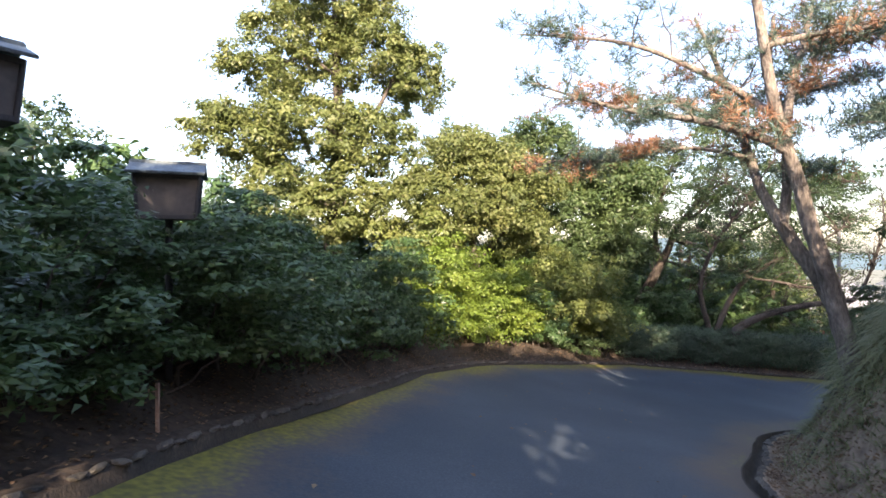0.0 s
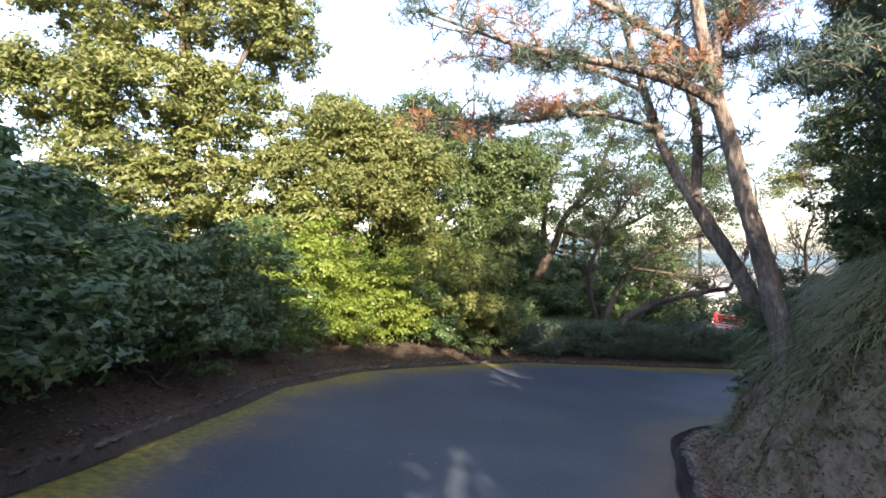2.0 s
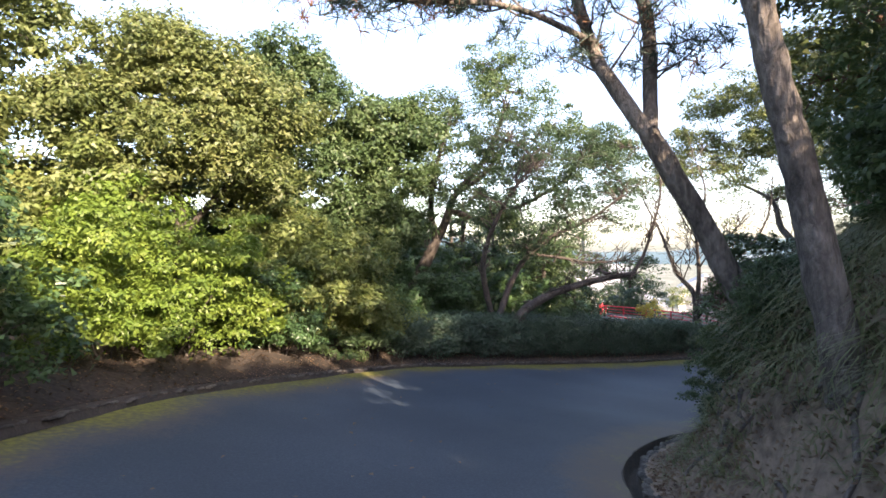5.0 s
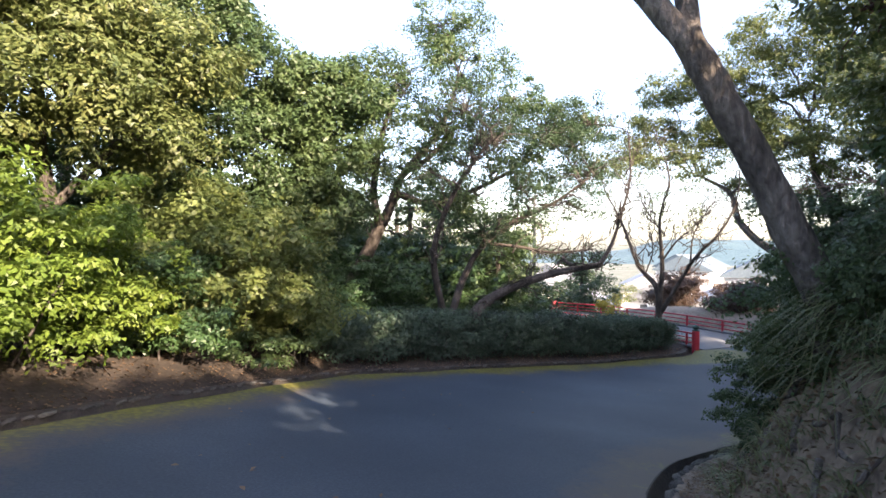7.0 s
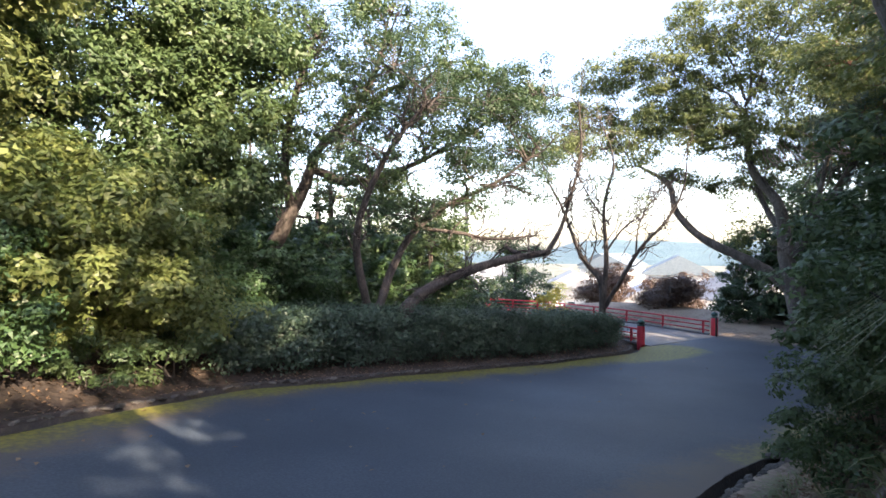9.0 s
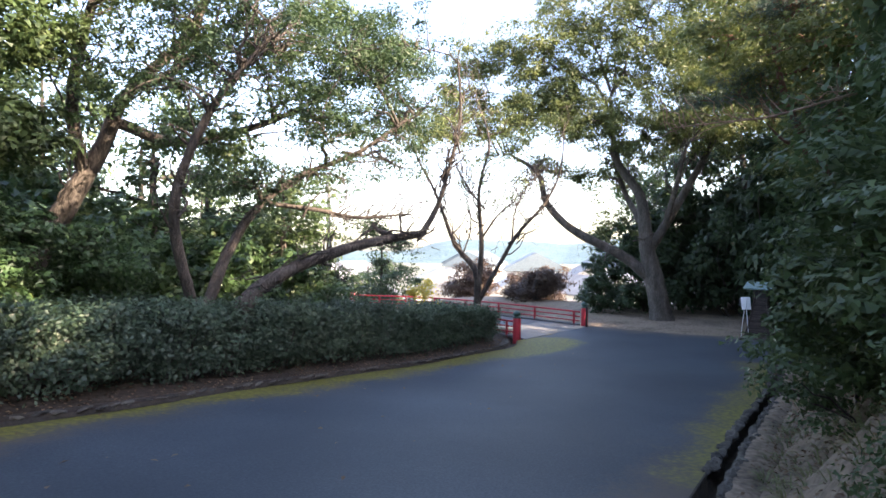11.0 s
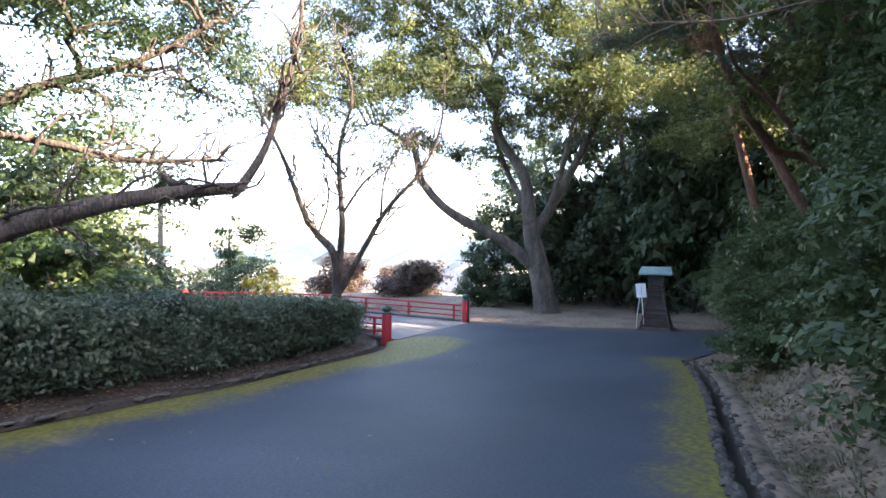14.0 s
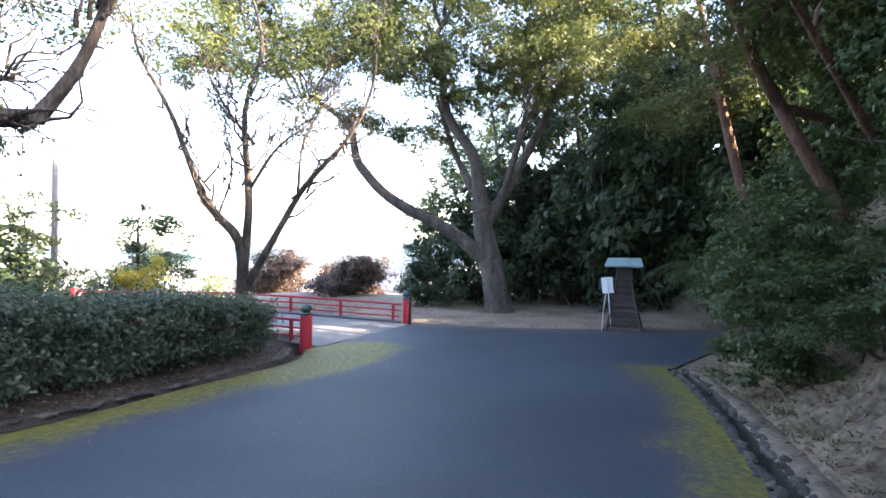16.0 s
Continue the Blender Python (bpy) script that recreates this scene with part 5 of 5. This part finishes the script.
# ---- red bridge ----
def bridge_post(at, label, h=0.72, r=0.135):
    ob = thing("bridge_post", at, label, "post", "bridge posts")
    part("shaft", lathe([(r * 1.0, -0.25), (r, 0.0), (r, h - 0.03), (r * 0.92, h), (r * 0.6, h + 0.004)], 24), RED, ob)
    part("finial", lathe([(r * 0.98, h), (r * 1.02, h + 0.035), (r * 0.7, h + 0.05), (r * 0.62, h + 0.075), (r * 0.95, h + 0.10), (r * 1.0, h + 0.15), (r * 0.8, h + 0.2), (r * 0.35, h + 0.235), (r * 0.05, h + 0.25)], 24), BRONZE, ob,
         "dark green bronze onion-shaped cap")
    return ob


ZB = float(road_height(np.array([24.0]), np.array([20.9]))[0])
bridge_post((21.65, 21.1, ZB), "round red bridge post with a bronze cap beside the hedge")
bridge_post((26.15, 20.6, ZB), "round red bridge post with a bronze cap beside the dirt patch")
bridge_post((25.3, 33.2, ZB), "round red bridge post with a bronze cap at the far end")
bridge_post((20.8, 33.6, ZB), "round red bridge post with a bronze cap at the far end")


def bridge():
    ob = thing("bridge", (23.9, 20.9, ZB), "low arched footbridge with red railings and a concrete deck", "bridge")
    o = np.array([23.9, 20.9, ZB])
    n = 16
    prof = [(y, 0.16 * math.sin(math.pi * (y - 20.75) / 12.7)) for y in np.linspace(20.75, 33.5, n)]
    bm = bmesh.new()
    rows = []
    for y, z in prof:
        u = (y - 20.75) / 12.7
        a, b = 21.85 - 0.85 * u, 25.95 - 0.8 * u
        dy = -0.45 * (1 - u)
        rows.append([bm.verts.new((x - o[0], y + d - o[1], z + dz)) for x, d, dz in ((a, 0.1, 0.014), (b, dy + 0.1, 0.014), (b, dy + 0.1, -0.4), (a, 0.1, -0.4))])
    for r, s in zip(rows, rows[1:]):
        for k in range(4):
            bm.faces.new((r[k], r[(k + 1) % 4], s[(k + 1) % 4], s[k]))
    bm.faces.new(rows[0])
    bm.faces.new(rows[-1][::-1])
    bmesh.ops.recalc_face_normals(bm, faces=bm.faces)
    part("deck", bm, CONCRETE, ob)
    for side, (xa, ya, xb, yb) in enumerate(((21.75, 21.3, 20.95, 33.4), (26.05, 20.75, 25.3, 33.0))):
        def along(u):
            y = ya + (yb - ya) * u
            return np.array([xa + (xb - xa) * u - o[0], y - o[1], 0.16 * math.sin(math.pi * min(1, max(0, (y - 20.75) / 12.7)))])
        for h, r in ((0.56, 0.032), (0.38, 0.024), (0.20, 0.024)):
            nodes = [(*(along(u) + np.array([0, 0, h])), r) for u in np.linspace(0, 1, 14)]
            part("rail", mesh_from("rail", *tube_arrays(nodes, 10), RED, True), None, ob)
        kerb = [(*(along(u) + np.array([0, 0, 0.05])), 0.06) for u in np.linspace(0, 1, 14)]
        part("kerb_beam", mesh_from("kerb_beam", *tube_arrays(kerb, 4), CONCRETE), None, ob)
        for u in [0.02, 0.16, 0.3, 0.44, 0.58, 0.72, 0.86, 0.98]:
            p = along(u)
            part("baluster", box((0.07, 0.07, 0.60), (p[0], p[1], p[2] + 0.28), 0.008), RED, ob)


bridge()
pole = thing("pipe_stand", (25.93, 20.42, ZB), "short dark iron pipe beside the red post", "pipe")
part("pipe", lathe([(0.035, -0.1), (0.035, 0.78), (0.028, 0.8)], 12), IRON, pole)


# ---- lanterns and sign ----
def stand_lantern():
    """A lantern on a flared, slatted wooden foot under a small copper roof."""
    g = ground_at(26.45, 14.5)
    ob = thing("stand_lantern", (26.45, 14.5, g), "wooden lantern on a flared slatted foot under a pale copper roof", "lantern", turn=88)
    n = 17
    for k in range(n):
        u = k / (n - 1)
        w, d = 0.86 - 0.52 * u ** 0.75, 0.74 - 0.42 * u ** 0.75
        part("slat", box((w, d, 0.066), (0, 0, 0.06 + 1.22 * u), 0.012), WOOD_DARK, ob)
    for sx in (-1, 1):
        for sy in (-1, 1):
            a, b = Vector((0.44 * sx, 0.38 * sy, 0.0)), Vector((0.17 * sx, 0.16 * sy, 1.34))
            m = Vector((0.27 * sx, 0.24 * sy, 0.72))
            V, F = tube_arrays([(*a, 0.035), (*m, 0.03), (*b, 0.028)], 8)
            part("corner_post", mesh_from("corner_post", V, F, WOOD_DARK, True), None, ob)
    part("light_box", box((0.36, 0.34, 0.3), (0, 0, 1.5), 0.01), PAPER, ob, "dim grey lantern panes")
    for sx in (-1, 1):
        for sy in (-1, 1):
            part("box_post", box((0.05, 0.05, 0.36), (0.185 * sx, 0.175 * sy, 1.5), 0.006), WOOD_DARK, ob)
    for z in (1.36, 1.64):
        part("box_rail", box((0.46, 0.44, 0.04), (0, 0, z), 0.006), WOOD_DARK, ob)
    for x in (-0.06, 0.06):
        part("box_bar", box((0.02, 0.36, 0.26), (x, 0, 1.5), 0.003), WOOD_DARK, ob)
    bm = bmesh.new()
    ring = lambda w, d, z: [bm.verts.new((x * w, y * d, z)) for x, y in ((-1, -1), (1, -1), (1, 1), (-1, 1))]
    r = [ring(0.46, 0.40, 1.66), ring(0.47, 0.41, 1.70), ring(0.42, 0.09, 1.88), ring(0.41, 0.04, 1.90)]
    for a, b in zip(r, r[1:]):
        for i in range(4):
            bm.faces.new((a[i], a[(i + 1) % 4], b[(i + 1) % 4], b[i]))
    bm.faces.new(r[0][::-1])
    bm.faces.new(r[-1])
    part("roof", bm, COPPER, ob, "pale blue-green copper roof")
    part("plinth", box((1.06, 0.9, 0.06), (0, 0, 0.02), 0.015), STONE, ob)
    return ob


stand_lantern()


def notice():
    g = ground_at(26.2, 14.95)
    ob = thing("notice_board", (26.15, 14.86, g), "small white tilted notice on a thin leaning pole", "sign", turn=75)
    V, F = tube_arrays([(-0.05, 0, -0.1, 0.014), (0.0, 0, 0.6, 0.014), (0.06, 0, 1.35, 0.014)], 8)
    part("pole", mesh_from("pole", V, F, WHITE, True), None, ob)
    V, F = tube_arrays([(0.2, 0.02, -0.1, 0.010), (0.16, 0.01, 0.5, 0.010), (0.08, 0, 1.1, 0.010)], 8)
    part("brace", mesh_from("brace", V, F, WHITE, True), None, ob)
    board = part("board", box((0.30, 0.02, 0.42), (0.06, -0.02, 1.2), 0.004, rot=(0, 6, 0)), WHITE, ob)
    for k in range(5):
        part("text_bar", box((0.2 - 0.03 * (k % 2), 0.004, 0.018), (0.06 + 0.14, -0.035, 1.32 - 0.055 * k), 0, rot=(0, 6, 0)), INK, board)
    return ob


notice()


def box_lantern(at, turn, w=0.62, h=0.46, foot=1.6, label=""):
    """A box lantern with a roof on a pole; its panel stands upright on the lane's side."""
    ob = thing("pole_lantern", at, label, "lantern", "pole lanterns", turn=turn)
    part("pole", lathe([(0.04, -0.4), (0.04, foot + 0.03), (0.03, foot + 0.04)], 12), IRON, ob)
    bm = box((w, 0.34, h), (0, 0, foot + h / 2), 0.0)
    for v in bm.verts:
        k = 1.0 if v.co.z > foot + h / 2 else 0.86
        v.co.x *= k
        v.co.y *= k
    part("light_box", bm, PAPER, ob, "dusty grey unlit lantern panels")
    for sy in (-1, 1):
        for z, k in ((foot + 0.02, 0.88), (foot + h - 0.02, 1.02)):
            part("frame_rail", box((w * k, 0.03, 0.045), (0, sy * 0.172 * k, z), 0.006), IRON, ob)
    for sx in (-1, 1):
        for sy in (-1, 1):
            V, F = tube_arrays([(sx * w * 0.44, sy * 0.15, foot, 0.022), (sx * w * 0.505, sy * 0.172, foot + h, 0.022)], 6)
            part("frame_post", mesh_from("frame_post", V, F, IRON, True), None, ob)
    for sx in (-1, 1):
        part("frame_end", box((0.03, 0.32, 0.045), (sx * w * 0.45, 0, foot + 0.02), 0.006), IRON, ob)
    for s in (-1, 1):
        part("roof_slope", box((w * 1.2, 0.34, 0.03), (0, s * 0.135, foot + h + 0.075), 0.006, rot=None), SLATE, ob).matrix_local = Matrix.Translation((0, s * 0.135, foot + h + 0.075)) @ pose(0, 0, 0, -s * 24) @ Matrix.Translation((0, -s * 0.135, -foot - h - 0.075))
    part("ridge", box((w * 1.22, 0.06, 0.05), (0, 0, foot + h + 0.15), 0.012), SLATE, ob)
    return ob


box_lantern((-3.1, 6.1, ground_at(-3.1, 6.1)), 20, 0.65, 0.49, 0.15 + 0.9 * (ground_at(-3.42, 6.75) + 1.86) - ground_at(-3.1, 6.1), label="grey box lantern with slate roof on a pole among bushes")
box_lantern((-3.36, 3.75, ground_at(-3.36, 3.75)), 55, foot=2.1, label="tall box lantern with slate roof on a pole among bushes")
stake = thing("tap_stake", (-2.62, 4.95, ground_at(-2.62, 4.95)), "thin wooden stake with a short cross-piece in the soil", "stake")
part("stake", box((0.03, 0.03, 0.5), (0, 0, 0.2), 0.003), WOOD_PALE, stake)
part("cross_piece", box((0.12, 0.02, 0.025), (-0.06, 0, 0.38), 0.003), WOOD_PALE, stake)


# ---- distance ----
def house(x, y, w, d, h, turn, wall, roof, label, storeys=2):
    g = ground_at(x, y) - 0.3
    ob = thing("house", (x, y, g), label, "house", "houses in the valley", turn=turn)
    part("wall", box((w, d, h), (0, 0, h / 2), 0.02), wall, ob)
    bm = bmesh.new()
    e, rh = 0.6, d * 0.28
    A = [bm.verts.new(p) for p in ((-w / 2 - e, -d / 2 - e, h - 0.1), (w / 2 + e, -d / 2 - e, h - 0.1), (w / 2 + e, d / 2 + e, h - 0.1), (-w / 2 - e, d / 2 + e, h - 0.1))]
    B = [bm.verts.new(p) for p in ((-w / 2 - e, 0, h + rh), (w / 2 + e, 0, h + rh))]
    C = [bm.verts.new((v.co.x, v.co.y, v.co.z - 0.25)) for v in A]
    for f in ((A[0], A[1], B[1], B[0]), (A[2], A[3], B[0], B[1]), (A[1], A[2], B[1]), (A[3], A[0], B[0]), (C[3], C[2], C[1], C[0])):
        bm.faces.new(f)
    for i in range(4):
        bm.faces.new((C[i], C[(i + 1) % 4], A[(i + 1) % 4], A[i]))
    part("roof", bm, roof, ob)
    for s in range(storeys):
        z = h * (s + 0.55) / storeys
        n = max(2, int(w / 2.6))
        for k in range(n):
            xx = -w / 2 + w * (k + 0.5) / n
            win = part("window", box((1.3, 0.12, 1.2), (xx, -d / 2 - 0.01, z), 0.01), WHITE, ob)
            part("pane", box((1.1, 0.06, 1.0), (xx, -d / 2 - 0.06, z), 0), GLASS, win)
        for k in range(2):
            win = part("window", box((0.12, 1.2, 1.1), (-w / 2 - 0.01, -d / 4 + d / 2 * k, z), 0.01), WHITE, ob)
            part("pane", box((0.06, 1.0, 0.9), (-w / 2 - 0.06, -d / 4 + d / 2 * k, z), 0), GLASS, win)
    return ob


kinds = [house(0, 0, w, d, h, 0, wall, roof, lab) for w, d, h, wall, roof, lab in (
    (9, 7, 6.0, PLASTER, TILE, "pale two-storey house with a tiled roof in the valley"), (12, 8, 6.5, PLASTER, TILE, "wide pale house with a grey gable roof in the valley"),
    (15, 10, 9.0, PLASTER, SLATE, "large pale building with a blue-grey roof in the valley"), (8, 6, 6.5, BRICK_RED, TILE, "red-brown house with a tiled roof beyond the bridge"))]
NEAR_HOUSES = [(62, 45, 0, 35), (78, 42, 1, 60), (70, 58, 1, 20), (56, 62, 0, 45), (92, 58, 2, 30), (50, 78, 1, 10), (110, 45, 2, 50), (105, 80, 2, 25),
    (27, 48, 3, 15), (38, 54, 0, 20), (84, 74, 1, 40), (70, 86, 0, 5), (125, 62, 1, 35)]
FAR_HOUSES = [(96, 36, 0, 70), (120, 90, 2, 10), (140, 60, 2, 55), (88, 100, 1, 20), (64, 108, 2, 0), (150, 95, 1, 30), (45, 100, 0, 10), (20, 66, 1, 0),
    (135, 40, 0, 65), (165, 70, 2, 40), (110, 125, 1, 15), (30, 90, 2, 350), (8, 58, 0, 350)]
for x, y, k, t in NEAR_HOUSES + FAR_HOUSES:
    copy_thing(kinds[k], pose(x, y, ground_at(x, y) - 0.3, 0, 0, t))
for ob in kinds:
    for o in (*ob.children_recursive, ob):
        bpy.data.objects.remove(o)
pole = thing("utility_pole", (29.0, 39.5, ground_at(29.0, 39.5)), "tall grey concrete utility pole beyond the bridge", "utility pole")
part("shaft", lathe([(0.17, -0.3), (0.12, 11.5), (0.1, 11.6)], 14), CONCRETE, pole)
part("crossarm", box((1.6, 0.09, 0.09), (0, 0, 10.8), 0.01), IRON, pole)


def far_tree(x, y, h, r, seed, mat, label):
    g = ground_at(x, y)
    rng = np.random.default_rng(seed)
    lobes = [(x + rng.normal() * r * 0.4, y + rng.normal() * r * 0.4, g + h * (0.22 + 0.68 * k / 4), r * (1 - 0.12 * k), r * (1 - 0.12 * k), h * 0.16) for k in range(5)]
    return tree("distant_tree", (x, y, g), label, "tree", [(x, y, g - 0.4, 0.18), (x, y, g + h * 0.5, 0.12), (x, y, g + h * 0.9, 0.03)], [], lobes, 0.17, 0.55, 440, 22, 0.26, mat, BARK, seed, 20, 0.35, "trees beyond the bridge")


GROVE_A = [(26.4, 37.5, 7.5, 2.3, LEAF_YELLOW), (30.4, 36.0, 7.4, 2.2, LEAF_DARK), (24.5, 41, 7.0, 2.2, LEAF_YELLOW), (19, 30, 8.5, 2.3, LEAF_MID), (16.5, 27, 6.4, 2.0, LEAF_MID), (22.5, 37, 8.0, 2.4, LEAF_YELLOW), (18.5, 36, 9.5, 2.8, LEAF_YELLOW), (18.6, 27.4, 5.0, 1.7, LEAF_DARK), (19.0, 30.6, 5.2, 1.7, LEAF_DARK), (13.0, 28.5, 6.5, 2.2, LEAF_MID), (9.5, 30, 8.0, 2.6, LEAF_MID), (40, 36, 3.0, 1.8, LEAF_RED), (44, 33, 3.0, 2.0, LEAF_RED), (40, 30, 1.7, 1.3, LEAF_RED), (48, 40, 5.5, 2.4, LEAF_RED), (1.0, 28, 9.0, 3.0, LEAF_MID)]
GROVE_B = [(-8, 26, 8.0, 3.0, LEAF_MID), (-13, 17, 6.0, 2.6, LEAF_DARK), (-12, 8, 4.0, 2.2, LEAF_DARK), (50, 50, 6, 2.6, LEAF_YELLOW), (66, 52, 7, 3.0, LEAF_YELLOW), (37, 44, 5, 2.4, LEAF_MID), (5.5, 29, 8.5, 2.8, LEAF_DARK), (36, 28, 1.7, 1.4, LEAF_RED), (11.5, 33, 9, 3.0, LEAF_MID), (15, 34, 8.5, 2.8, LEAF_DARK), (17.5, 40, 9, 3.2, LEAF_YELLOW), (13.5, 42, 10, 3.4, LEAF_MID), (21, 46, 8, 3.0, LEAF_YELLOW), (15.5, 30, 6.0, 2.2, LEAF_DARK), (24, 52, 8, 3, LEAF_MID)]
for i, (x, y, h, r, m) in enumerate(GROVE_A + GROVE_B):
    far_tree(x, y, h, r, 300 + i, m, "rounded tree beyond the bridge and hedge")


def hills():
    rng = np.random.default_rng(3)
    ang = np.linspace(0, 2 * np.pi, 240, endpoint=False)
    prof = 20 + 7 * np.sin(ang * 5 + 0.5) + 5 * np.sin(ang * 11 + 1.2) + 2.5 * np.sin(ang * 23) + 1.2 * np.sin(ang * 41)
    rings = []
    for k, (r, f) in enumerate(((420, -0.6), (470, 0.25), (540, 0.7), (620, 1.0), (760, 0.6))):
        hz = np.where(f > 0, prof * f, 0) - 14 + rng.normal(scale=0.5, size=len(ang)) * (f > 0)
        rings.append(np.stack([20 + r * np.cos(ang), 20 + r * np.sin(ang), hz], -1))
    n = len(ang)
    V = np.vstack(rings)
    j = np.arange(n)
    F = np.vstack([np.stack([k * n + j, k * n + (j + 1) % n, (k + 1) * n + (j + 1) % n, (k + 1) * n + j], -1) for k in range(4)])
    tagged(new("backdrop", mesh_from("backdrop", V, F[:, ::-1], FAR_WOOD, True)), "wooded hills on the horizon, blue haze put into their colour", "hills", kind="structure")


hills()


# ---- gutter stones ----
def stones(parent, line, normal, side, off, count, lo, hi, seed):
    rng = np.random.default_rng(seed)
    shapes = []
    for k in range(6):
        bm = bmesh.new()
        bmesh.ops.create_icosphere(bm, subdivisions=1, radius=0.5)
        for v in bm.verts:
            v.co = Vector((v.co.x * 0.24, v.co.y * 0.11, v.co.z * 0.06)) * rng.uniform(0.8, 1.15)
        me = bpy.data.meshes.new("stone")
        bm.to_mesh(me)
        bm.free()
        me.materials.append(STONE)
        shapes.append(me)
    i = np.linspace(lo, hi, count).astype(int)
    for j in i:
        p = line[j] + normal[j] * (off + rng.normal(scale=0.02))
        t = line[min(j + 1, len(line) - 1)] - line[j - 1]
        ob = new("stone", shapes[rng.integers(6)])
        ob.parent = parent
        s = rng.uniform(0.75, 1.25)
        ob.matrix_local = pose(p[0], p[1], float(road_height(p[:1], p[1:])[0]) + 0.012, rng.normal() * 8, rng.normal() * 8, math.degrees(math.atan2(t[1], t[0])) + rng.normal() * 9) @ Matrix.Diagonal((s, s, s, 1))


first_out, first_in = int(np.abs(OUT_LINE[:, 1] - 2).argmin()), int(np.abs(IN_LINE[:, 1] - 5).argmin())
stones(g_out, OUT_LINE, n_out, 1, 0.28, 150, first_out, 418, 1)
stones(g_in, IN_LINE, n_in, -1, 0.23, 150, first_in, 418, 2)
stones(g_in, IN_LINE, n_in, -1, 0.0, 110, int(np.abs(IN_LINE[:, 0] - 12).argmin()), 418, 3)
